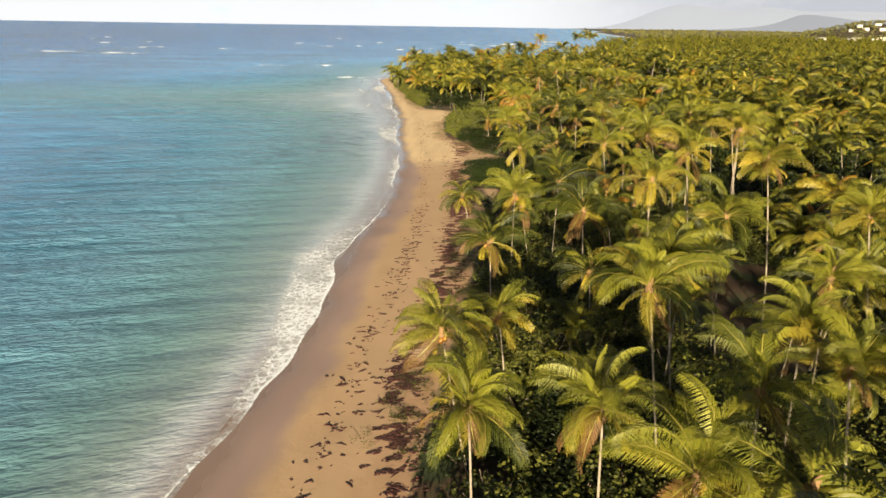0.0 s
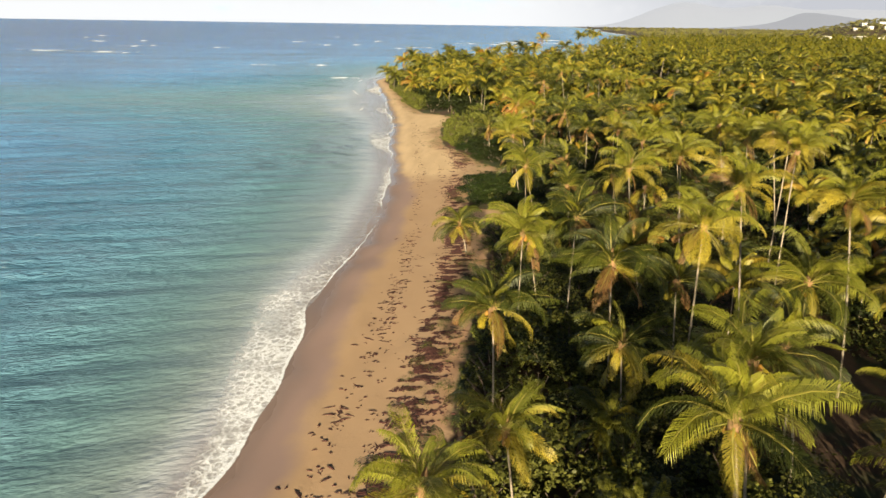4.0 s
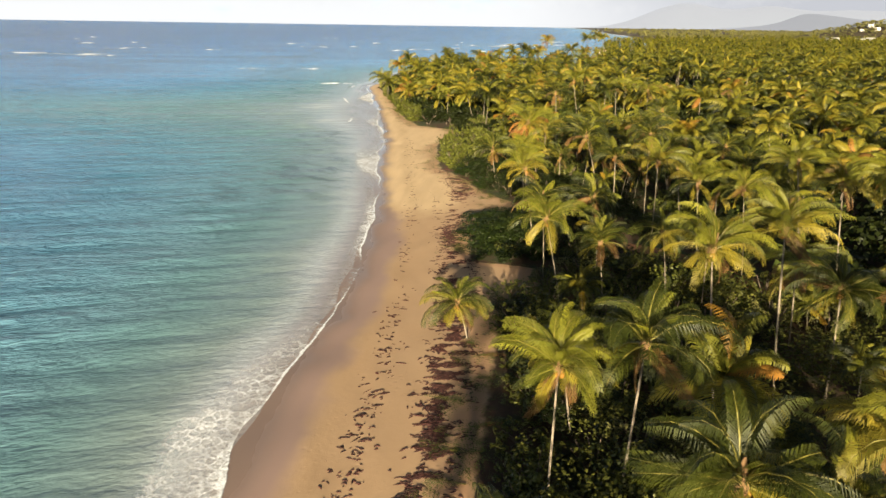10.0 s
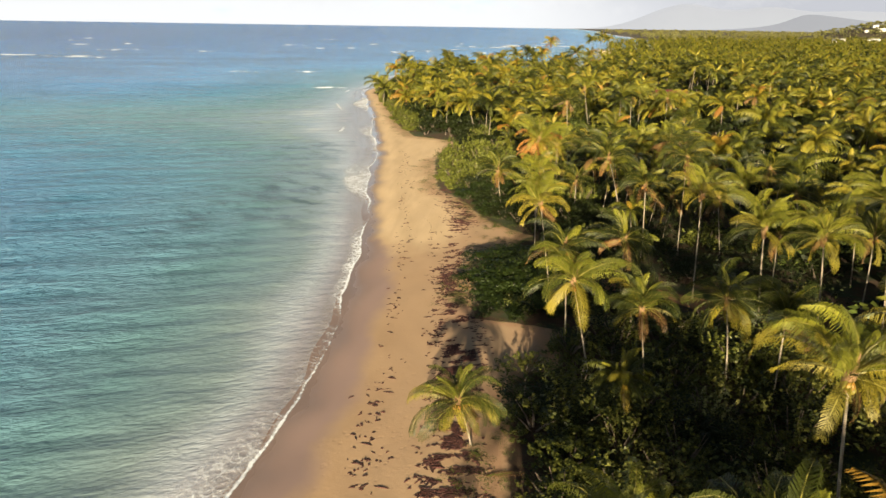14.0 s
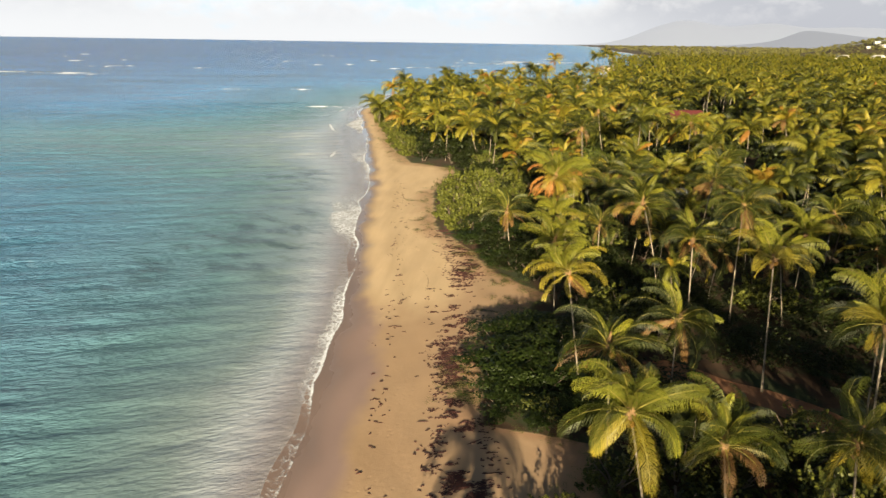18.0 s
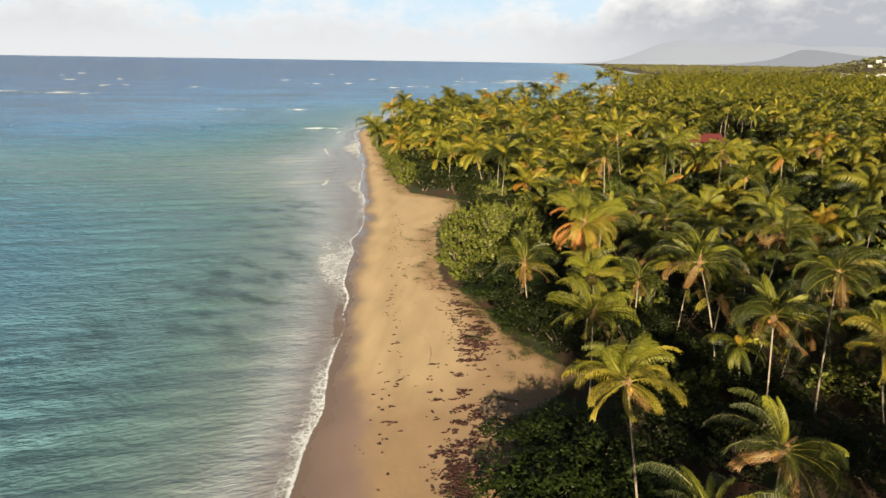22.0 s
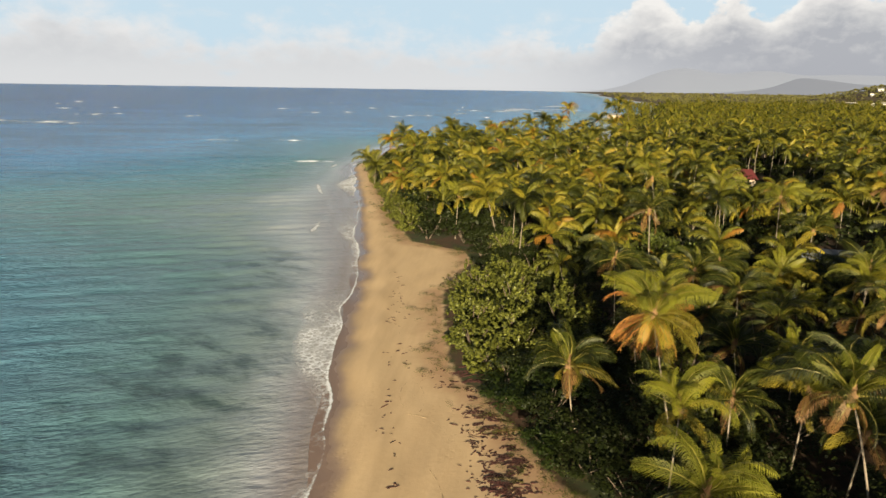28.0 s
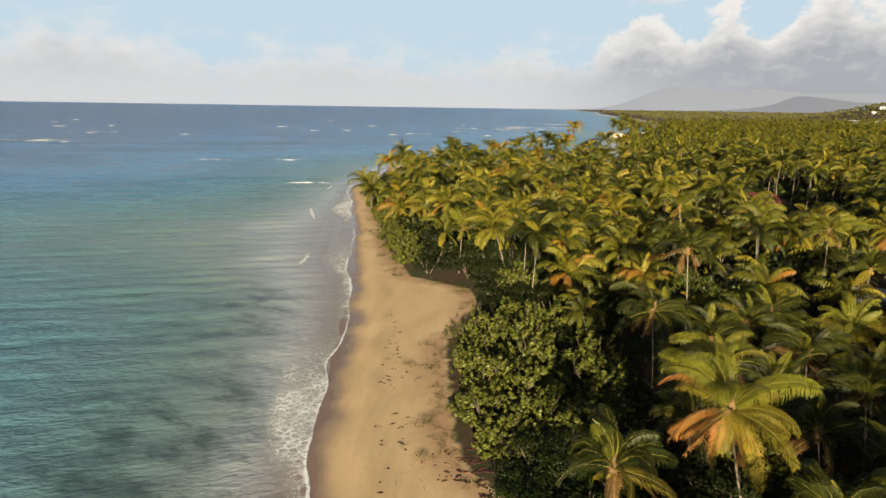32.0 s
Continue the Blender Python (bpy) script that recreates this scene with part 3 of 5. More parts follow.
# ---------------------------------------------------------------- palms
def frond_mesh(name, length, e0, e1, pairs, leaf, seed, width=0.024):
    """A palm leaf along +x: an arching, slightly twisted rib and two rows of combed leaflets. e0, e1: rise of the rib at base and tip, in degrees."""
    rnd = random.Random(seed)
    n = 11
    p, pts, dirs = Vector((0, 0, 0)), [], []
    bend, twist, comb = rnd.uniform(-0.5, 0.5), radians(rnd.uniform(-45, 45)), rnd.uniform(0.6, 1.3)
    for i in range(n):
        k = i / (n - 1)
        e = radians(e0 + (e1 - e0) * (k**1.6))
        d = Vector((math.cos(e), bend * k, math.sin(e))).normalized()
        pts.append(p.copy())
        dirs.append(d)
        p = p + d * (length / (n - 1))

    def at(k):
        f = min(k, 0.9999) * (n - 1)
        i = int(f)
        return pts[i].lerp(pts[min(i + 1, n - 1)], f - i), dirs[i].lerp(dirs[min(i + 1, n - 1)], f - i).normalized()

    verts, faces = tube(pts[::2], [0.085, 0.06, 0.045, 0.032, 0.02, 0.008], 4 if pairs > 30 else 3) if pairs > 10 else ([], [])
    ribs = len(faces)
    for i in range(pairs):
        k = 0.10 + 0.90 * (i + 0.5) / pairs
        p, d = at(k)
        ln = leaf * (0.5 + 0.7 * math.sin(math.pi * min(1, k * 0.84 + 0.12))) * rnd.uniform(0.9, 1.08)
        if k > 0.93:
            ln *= 0.7
        roll = twist * k
        for side in (1, -1):
            flat = Vector((-d.y, d.x, 0)).normalized()
            over = d.cross(flat)
            across = flat * (side * math.cos(roll)) + over * (side * math.sin(roll))
            a = (across + d * (0.75 + 0.7 * k + rnd.uniform(-0.14, 0.14)) + Vector((0, 0, 0.12 + rnd.uniform(-0.12, 0.08)))).normalized()
            b = (a + Vector((0, 0, -comb * 1.9 - rnd.uniform(0, 0.35)))).normalized()
            w = d * width
            q1 = p + a * ln * 0.5
            q2 = q1 + b * ln * 0.5
            s = len(verts)
            verts += [p - w * 0.6, p + w * 0.6, q1 - w, q1 + w, q2]
            faces += [(s, s + 1, s + 3, s + 2), (s + 2, s + 3, s + 4)]
    me = mesh_of(name, verts, faces, FROND_GREEN)
    me.materials.append(FROND_RIB)
    index = np.zeros(len(faces), dtype=np.int32)
    index[:ribs] = 1
    me.polygons.foreach_set("material_index", index)
    return me


LAYERS = [(86, 25), (78, -30), (64, -58), (43, -72), (14, -84), (-38, -90)]
LENGTHS = (3.6, 4.8, 5.4, 5.4, 4.8, 3.6)
LEAFLETS = (0.75, 1.05, 1.18, 1.18, 1.08, 0.95)
FRONDS = [[frond_mesh("frond", LENGTHS[i], e0, e1, 60, LEAFLETS[i], 10 * i + v) for v in range(4)] for i, (e0, e1) in enumerate(LAYERS)]
FRONDS_MID = [[frond_mesh("frond", LENGTHS[i] * 0.93, e0, e1, 28, LEAFLETS[i], 10 * i + v, 0.058) for v in range(3)] for i, (e0, e1) in enumerate(LAYERS)]
FRONDS_LOW = [[frond_mesh("frond", LENGTHS[i] * 0.9, e0, e1, 13, LEAFLETS[i], 10 * i + v, 0.115) for v in range(2)] for i, (e0, e1) in enumerate(LAYERS)]


def arrays(me):
    me.calc_loop_triangles()
    v = np.zeros(len(me.vertices) * 3)
    me.vertices.foreach_get("co", v)
    t = np.zeros(len(me.loop_triangles) * 3, dtype=np.int64)
    me.loop_triangles.foreach_get("vertices", t)
    return v.reshape(-1, 3), t.reshape(-1, 3)


def crown_arrays(sets, counts, seed, age):
    """A whole crown as arrays of points, triangles and tone; age shifts its lower leaves to gold."""
    r = random.Random(seed)
    vs, ts, tones, base, k = [], [], [], 0, 0
    tilt = Matrix.Rotation(radians(r.gauss(0, 9)), 4, "X") @ Matrix.Rotation(radians(r.gauss(4, 9)), 4, "Y")
    droop = r.uniform(-10, 12)
    for i, c in enumerate(counts):
        for j in range(c):
            a = k * 2.39996 + r.uniform(-0.3, 0.3)
            k += 1
            m = np.array(tilt @ Matrix.Rotation(a, 4, "Z") @ Matrix.Rotation(radians(droop + r.uniform(-14, 14)), 4, "Y") @ Matrix.Rotation(radians(r.uniform(-35, 35)), 4, "X") @ Matrix.Scale(r.uniform(0.75, 1.08), 4))
            v, t = sets[i][r.randrange(len(sets[i]))]
            vs.append(v @ m[:3, :3].T)
            ts.append(t + base)
            # young leaves lime, old ones gold, inner layers toned darker for shade
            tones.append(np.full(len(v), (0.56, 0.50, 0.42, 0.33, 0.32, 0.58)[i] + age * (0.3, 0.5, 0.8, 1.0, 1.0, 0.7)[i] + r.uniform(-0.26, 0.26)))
            base += len(v)
    return np.concatenate(vs), np.concatenate(ts), np.concatenate(tones)


def toned_mesh(name, v, t, tones, material):
    me = array_mesh(name, v, t, material)
    at = me.attributes.new("tone", "FLOAT", "POINT")
    at.data.foreach_set("value", np.ascontiguousarray(tones, dtype=np.float32))
    return me


MID_ARRAYS = [[arrays(f) for f in row] for row in FRONDS_MID]
LOW_ARRAYS = [[arrays(f) for f in row] for row in FRONDS_LOW]
AGES = {"green": -0.10, "lime": 0.06, "yellow": 0.22, "orange": 0.28}
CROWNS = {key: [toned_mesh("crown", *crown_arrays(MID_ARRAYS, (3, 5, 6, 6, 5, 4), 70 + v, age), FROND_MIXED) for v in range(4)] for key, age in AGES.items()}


def coconut_mesh():
    bm = bmesh.new()
    bmesh.ops.create_icosphere(bm, subdivisions=2, radius=0.17)
    for v in bm.verts:
        v.co.z *= 1.3 + 0.12 * math.cos(3 * math.atan2(v.co.y, v.co.x))
        v.co.x += 0.02 * v.co.z
    me = bpy.data.meshes.new("coconut")
    bm.to_mesh(me)
    bm.free()
    me.materials.append(HUSK)
    return me


def sheath_mesh():
    verts, faces = tube([(0, 0, -0.9), (0, 0, -0.4), (0, 0, 0.1), (0, 0, 0.7), (0.03, 0, 1.3)], [0.14, 0.26, 0.33, 0.2, 0.05], 8)
    return mesh_of("fibre", verts, faces, FIBRE, True)


COCONUT, SHEATH = coconut_mesh(), sheath_mesh()
PALETTE = {"deep": (FROND_LIME, FROND_GREEN, FROND_GREEN, FROND_DARKENED, FROND_DARKENED, FROND_DRY),
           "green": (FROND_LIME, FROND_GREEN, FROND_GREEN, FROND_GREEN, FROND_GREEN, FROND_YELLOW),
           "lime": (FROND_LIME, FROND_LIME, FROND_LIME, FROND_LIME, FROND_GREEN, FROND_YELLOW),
           "yellow": (FROND_LIME, FROND_LIME, FROND_LIME, FROND_YELLOW, FROND_YELLOW, FROND_YELLOW),
           "orange": (FROND_LIME, FROND_LIME, FROND_LIME, FROND_YELLOW, FROND_YELLOW, FROND_ORANGE)}
LOOKS = {"deep": "coconut palm with fronds darkened for shade, brown beneath", "green": "tall coconut palm with green fronds and pale trunk", "lime": "coconut palm with sunlit yellow-green arching fronds",
         "yellow": "coconut palm with yellowing fronds and dry skirt", "orange": "coconut palm with orange drying lower fronds"}


def trunk_points(dx, dy, h, rnd):
    bend = rnd.uniform(0.5, 1.6)
    pts = []
    for i in range(9):
        k = i / 8
        pts.append((dx * k**bend, dy * k**bend, h * k))
    return pts


def palm(x, y, z, look_name, seed, size=1.0, fine=True, group="coconut palms of the grove"):
    """A coconut palm whose crown's heart is at (x, y, z); it leans towards the sea."""
    rnd = random.Random(seed)
    lean = rnd.uniform(0.04, 0.26) * (z - 1)
    way = rnd.gauss(math.pi, 1.0)
    dx, dy = math.cos(way) * lean, math.sin(way) * lean
    bx, by = x - dx, y - dy
    g = float(ground_z(np.float64(bx), np.float64(by)))
    if g < 0.2:
        bx, by, dx, dy = x, y, 0, 0
        g = float(ground_z(np.float64(bx), np.float64(by)))
    g = max(g, 0.0) - 0.15
    tree = new("palm_tree")
    tree.location = (bx, by, g)
    tagged(tree, LOOKS[look_name], "palm tree", group)
    h = z - g
    pts = trunk_points(dx, dy, h, rnd)
    rad = [0.28, 0.18, 0.16, 0.155, 0.15, 0.145, 0.14, 0.13, 0.11]
    verts, faces = tube(pts, [r * (0.42 + 0.14 * size) * (0.8 + 0.015 * h) for r in rad], 8 if fine else 6)
    put("trunk", mesh_of("trunk", verts, faces, BARK, True), tree)
    top = Matrix.Translation((dx, dy, h)) @ Matrix.Rotation(radians(rnd.gauss(0, 8)), 4, "X") @ Matrix.Rotation(radians(rnd.gauss(4, 8)), 4, "Y")
    droop = rnd.uniform(-10, 16)
    mats = PALETTE[look_name]
    counts = (4, 6, 6, 5, 5, 4) if look_name != "orange" else (4, 6, 6, 6, 6, 12)
    turn = rnd.uniform(0, 6.28)
    if fine:
        put("fibre", SHEATH, tree, top @ Matrix.Scale(size, 4))
        for j in range(rnd.randint(3, 6)):
            a = rnd.uniform(0, 6.28)
            put("coconut", COCONUT, tree, top @ Matrix.Translation((0.36 * math.cos(a), 0.36 * math.sin(a), -0.35 - 0.3 * rnd.random())))
        k = 0
        for i, c in enumerate(counts):
            c = c + rnd.choice((-2, -1, 0, 0, 1))
            for j in range(c):
                a = turn + k * 2.39996 + rnd.uniform(-0.25, 0.25)
                k += 1
                m = top @ Matrix.Rotation(a, 4, "Z") @ Matrix.Rotation(radians(droop + rnd.uniform(-16, 16)), 4, "Y") @ Matrix.Rotation(radians(rnd.uniform(-38, 38)), 4, "X") @ Matrix.Scale(size * rnd.uniform(0.7, 1.1), 4)
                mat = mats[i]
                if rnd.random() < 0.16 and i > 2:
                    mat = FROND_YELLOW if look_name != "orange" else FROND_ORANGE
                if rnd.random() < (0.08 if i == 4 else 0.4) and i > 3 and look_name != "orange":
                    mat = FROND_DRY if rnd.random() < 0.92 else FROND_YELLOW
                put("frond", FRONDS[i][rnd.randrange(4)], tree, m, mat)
    else:
        put("crown", CROWNS[look_name][rnd.randrange(4)], tree, top @ Matrix.Rotation(turn, 4, "Z") @ Matrix.Scale(size, 4))
    return tree


# the palms along the beach, each at its own place: x, y and height of the crown, look, size
PALMS = [(0, 38.9, 13.1, "lime", 1.0), (4.7, 47.2, 10.3, "yellow", 0.9), (14.4, 40.5, 15.9, "lime", 1.1), (4.7, 60, 12.3, "green", 1.0), (8.9, 76.8, 12.8, "lime", 0.95), (26, 56, 16.4, "lime", 0.95),
    (33.5, 65, 20, "yellow", 0.9), (46, 71, 9, "yellow", 1.0), (43, 93, 19.5, "yellow", 0.9), (1.6, 31.4, 12, "lime", 1.05), (28.4, 89, 18.4, "yellow", 0.95), (13.2, 110.5, 12.3, "lime", 1.0),
    (21.8, 86.5, 17.4, "yellow", 1.0), (20.5, 61.4, 18.6, "yellow", 0.9), (20.7, 65.5, 12.5, "green", 1.0), (26.9, 69.8, 19.6, "yellow", 0.95), (38.5, 83, 20.3, "yellow", 0.95), (17.6, 45.8, 16, "lime", 1.0),
    (14.7, 64.2, 14.4, "green", 1.1), (14.2, 76.6, 14.6, "green", 1.05), (46.5, 111.3, 16.7, "yellow", 0.95), (22.8, 129, 10, "green", 1.0)]
PALMS += [(32.7, 117.5, 15.1, "lime", 1.0), (46, 103, 19.5, "lime", 0.95), (13.2, 131.5, 13.4, "yellow", 0.95), (26, 108.7, 11.5, "green", 1.0), (39.4, 126.9, 11.4, "green", 1.0), (37.5, 115.7, 14.9, "lime", 0.95),
    (45.3, 119.3, 17.6, "lime", 1.0), (18.2, 169.5, 14.3, "orange", 1.22), (33.1, 134, 14.2, "yellow", 1.0), (26.8, 154.7, 14.3, "lime", 1.05), (29.7, 145, 12.6, "green", 1.0), (53, 193, 12.4, "lime", 1.0),
    (54, 159.5, 12, "lime", 1.0), (14, 119.2, 12.2, "green", 0.9), (35.6, 146.7, 16.1, "lime", 0.95), (60, 229, 15.3, "lime", 1.0), (44.7, 198, 9.8, "yellow", 1.05), (16.8, 158, 11.4, "lime", 0.9),
    (14.9, 148.5, 11.1, "lime", 0.9), (11.5, 172, 8.2, "green", 1.05), (53, 238, 15.5, "yellow", 0.95), (30, 209, 16.5, "lime", 1.0)]
PALMS += [(37, 159, 16.2, "lime", 0.95), (29.6, 163.8, 10.2, "lime", 1.0), (13.7, 241.3, 13, "green", 1.0), (2.5, 251.4, 10.7, "lime", 1.0), (-5.7, 280, 9.7, "yellow", 1.0), (35.5, 190, 10, "green", 1.05),
    (3.1, 101.4, 5.9, "green", 0.95), (41, 242.6, 16.5, "lime", 1.0), (23, 52, 13.5, "green", 1.0), (31, 47, 14, "lime", 1.0), (24, 38, 14, "lime", 1.0), (9, 30, 13, "lime", 1.0),
    (42, 60, 15.5, "yellow", 0.95), (17.7, 30.5, 14, "lime", 1.15), (24.9, 33.9, 13.5, "yellow", 1.1), (12.5, 25.1, 12.5, "lime", 1.1), (16.8, 23.5, 13, "lime", 1.1), (30.2, 48.7, 10, "lime", 1.0),
    (15.1, 60.4, 9, "green", 1.0), (10.8, 84.2, 9.2, "lime", 1.0), (34.7, 153.5, 9, "green", 1.0), (50, 188, 12, "lime", 1.0)]
PALMS += [(58.4, 248, 14, "lime", 1.0), (19.7, 48.6, 11, "green", 1.0), (35, 40, 13, "lime", 1.0), (37, 52, 12, "lime", 1.0), (24, 184, 11, "lime", 0.95), (22, 197, 12, "lime", 1.0),
    (45, 176, 13, "lime", 1.0), (62, 221, 11, "green", 1.05), (48, 199, 8.5, "green", 1.0), (25, 191, 8, "lime", 1.0), (29, 197, 9, "lime", 1.05), (30.5, 187, 8, "green", 1.0),
    (26, 204, 9, "lime", 1.0), (34, 200, 9.5, "lime", 1.05), (39, 195, 9, "green", 1.0), (37, 183, 9, "lime", 1.0), (40, 206, 9, "green", 1.0), (30, 178, 8, "green", 1.0),
    (20.5, 181, 7, "green", 0.95), (41, 188, 8.5, "lime", 1.0), (47, 184, 9, "green", 1.0), (36, 151.5, 9, "green", 1.0)]
PALMS += [(42, 158, 10, "green", 1.0), (41, 147, 10, "green", 1.0), (47, 153, 11, "lime", 1.0), (31.5, 159, 9, "green", 1.0), (46, 167, 10, "green", 1.0), (39, 170, 9, "lime", 1.0),
    (52, 147, 11, "green", 1.0), (51, 128, 11, "green", 1.0), (33.5, 173, 9, "green", 1.0), (24.5, 166, 8, "green", 0.95), (20, 112, 9, "green", 0.95), (31, 108, 10, "green", 1.0),
    (37, 101, 11, "lime", 1.0), (36, 92, 12, "green", 1.0)]
for i, (x, y, z, kind_of, size) in enumerate(PALMS):
    # palms further in take the darkened fronds, their shade painted as colour
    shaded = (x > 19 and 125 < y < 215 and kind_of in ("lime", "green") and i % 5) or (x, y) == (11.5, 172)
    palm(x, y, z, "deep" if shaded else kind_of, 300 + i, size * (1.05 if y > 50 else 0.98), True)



def track_at(k):
    """The course of the earth track, from its end among the palms inland."""
    return 22.5 + 21.0 * k, 135.0 - 3.2 * k - 17.0 * k * k + 0.4 * math.sin(k * 11)


TRACK = [track_at(i / 30) for i in range(31)]


def clearing(x, y):
    """Bare earth under tall palms."""
    return (x - 35) ** 2 + (y - 63) ** 2 < 150


def on_track(x, y, w):
    return clearing(x, y) or any((x - a) ** 2 + (y - b) ** 2 < w * w for a, b in TRACK)


# palms about the point and along its far side
POINT_PALMS = [(-22, 372, 11.8, "yellow"), (-18, 392, 14.1, "lime"), (2, 425, 13.5, "lime"), (6, 418, 11.3, "green"), (12, 425, 10.5, "lime"), (21, 430, 12.4, "yellow"),
    (25, 425, 11.7, "yellow"), (34, 435, 13.2, "lime"), (42, 440, 14.6, "lime"), (49, 440, 15.8, "green"), (52, 432, 13.2, "lime"), (57, 440, 14.9, "yellow"),
    (65, 462, 19.9, "yellow"), (63, 432, 11.2, "lime"), (69, 440, 13.1, "lime"), (78, 446, 15.9, "green"), (73, 436, 10.8, "lime"), (87, 452, 14.5, "yellow"),
    (30, 425, 8.7, "yellow"), (17, 418, 7.6, "lime"), (38, 428, 9.1, "lime"), (102, 520, 20.4, "green"), (118, 560, 22.1, "lime"), (118, 540, 20.6, "yellow"),
    (58, 430, 8.4, "yellow"), (8, 323, 11, "yellow"), (19, 340, 10.8, "yellow"), (23, 284, 11, "yellow"), (34, 290, 11, "lime"), (49, 317, 13, "yellow")]
POINT_PALMS += [(38, 273, 11, "yellow"), (-12, 291, 8, "yellow"), (-23, 323, 8, "lime"), (-28, 345, 7.8, "lime"), (-14, 310, 9, "yellow"), (-6, 300, 10, "lime"),
    (0, 270, 10, "green"), (-16, 340, 8.8, "lime"), (-5, 330, 11, "lime"), (5, 350, 10.8, "yellow"), (-8, 360, 10.8, "lime"), (14, 372, 10.8, "lime"),
    (28, 362, 11.8, "yellow"), (10, 292, 11, "lime"), (22, 312, 12, "lime"), (8, 268, 10, "lime")]
for i in range(20):
    POINT_PALMS.append((-9 + 4.6 * i + 2.2 * math.sin(i * 2.1), 398 + 0.28 * i + 9 * math.sin(i * 1.3), 9.4 + 2.2 * math.sin(i * 2.7), ("lime", "yellow", "green")[i % 3]))
for i, (x, y, z, kind_of) in enumerate(POINT_PALMS):
    palm(x, y, z * 1.12 if y > 395 else z, kind_of, 900 + i, 1.42, False)

taken = [(p[0], p[1]) for p in PALMS] + [(p[0], p[1]) for p in POINT_PALMS]
HOUSES = [(92, 320, 12.0), (69, 228, 9.0), (50, 207, 6.0)]


def free(x, y, gap):
    if any((x - a) ** 2 + (y - b) ** 2 < gap * gap for a, b in taken):
        return False
    if any(abs(x - a) < r and -r * 3.4 < y - b < r for a, b, r in HOUSES):
        return False
    return True


rnd = random.Random(11)
GROVE = []
tries = 0
while len(GROVE) < 118 and tries < 9000:
    tries += 1
    y = rnd.uniform(30, 300)
    x = rnd.uniform(4, 24 + 0.80 * y)
    if veg_v(x, y) < (15 if y < 215 else 5) or x > 24 + 0.78 * max(y - 20, 0) or shore_s(x, y) < 12:
        continue
    near = x < 45 and y < 200
    if near and rnd.random() < 0.75:
        continue
    if on_track(x, y, 6.0):
        continue
    if not free(x, y, 5.6):
        continue
    taken.append((x, y))
    z = rnd.gauss(10.2, 2.4) if not near else rnd.uniform(7, 10.5)
    GROVE.append((x, y, min(max(z, 6), 16)))
for i, (x, y, z) in enumerate(GROVE):
    palm(x, y, z, rnd.choice(("green", "lime", "lime", "yellow", "yellow")), 2000 + i, rnd.uniform(1.0, 1.3) * (1.2 if y > 170 else 1.0), False)

# young palms, half their height, between the others
young = 0
while young < 22:
    y = rnd.uniform(40, 235)
    x = float(np.interp(y, VEG_Y, VEG_X)) + rnd.uniform(7, 50)
    if not free(x, y, 3.6) or on_track(x, y, 5.0) or (x < 17 and y > 162):
        continue
    taken.append((x, y))
    palm(x, y, rnd.uniform(4.5, 8.0), rnd.choice(("green", "green", "lime")), 4000 + young, rnd.uniform(0.6, 0.85), False, "young palms under the grove")
    young += 1

# the grove goes on behind the first view: unseen palms added to cast shade
for i in range(16):
    y = rnd.uniform(-60, 18)
    x = rnd.uniform(9, 40)
    if free(x, y, 5.0):
        taken.append((x, y))
        palm(x, y, rnd.uniform(10, 16), rnd.choice(("green", "lime", "yellow")), 3000 + i, 1.0, False)

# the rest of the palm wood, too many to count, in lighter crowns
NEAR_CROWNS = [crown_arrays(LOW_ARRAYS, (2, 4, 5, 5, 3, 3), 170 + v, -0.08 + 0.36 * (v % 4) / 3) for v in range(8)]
LOW = []
for v in range(8):
    r2 = random.Random(70 + v)
    vs, fs, tones = [], [], []
    for k in range(15):
        a = k * 2.39996 + r2.uniform(-0.3, 0.3)
        e0, e1 = LAYERS[min(5, 1 + k * 5 // 15)]
        ln = r2.uniform(3.4, 5.0)
        p = Vector((0, 0, 0))
        side = Vector((-math.sin(a), math.cos(a), 0))
        row = []
        for i in range(5):
            e = radians(e0 + (e1 - e0) * i / 4)
            row.append((p.copy(), (0.14, 0.4, 0.42, 0.3, 0.06)[i]))
            p += Vector((math.cos(a) * math.cos(e), math.sin(a) * math.cos(e), math.sin(e))) * ln / 4
        s = len(vs)
        for q, w in row:
            vs += [q + side * w + Vector((0, 0, -0.5 * w)), q, q - side * w + Vector((0, 0, -0.5 * w))]
        tones += [min(0.72, 0.56 + 0.22 * (v % 4) / 3 + r2.uniform(-0.26, 0.20))] * 15
        for i in range(4):
            for j in range(2):
                b = s + 3 * i + j
                fs += [(b, b + 1, b + 4), (b, b + 4, b + 3)]
    LOW.append((np.array([tuple(q) for q in vs]), np.array(fs), np.array(tones)))


def wood(name, spots, templates, material, label, category, squash=1.0):
    """One object out of many light crowns at spots (x, y, z, size)."""
    vs, ts, tones, base = [], [], [], 0
    r3 = np.random.RandomState(3)
    for x, y, z, s in spots:
        v, t, *rest = templates[r3.randint(len(templates))]
        a = r3.uniform(0, 6.283)
        c, d = math.cos(a), math.sin(a)
        w = v * s
        vs.append(np.stack([w[:, 0] * c - w[:, 1] * d + x, w[:, 0] * d + w[:, 1] * c + y, w[:, 2] * squash + z], 1))
        ts.append(t + base)
        if rest:
            tones.append(rest[0])
        base += len(v)
    v, t = np.concatenate(vs), np.concatenate(ts)
    ob = new(name, toned_mesh(name, v, t, np.concatenate(tones), material) if tones else array_mesh(name, v, t, material))
    return tagged(ob, label, category, kind="stuff")


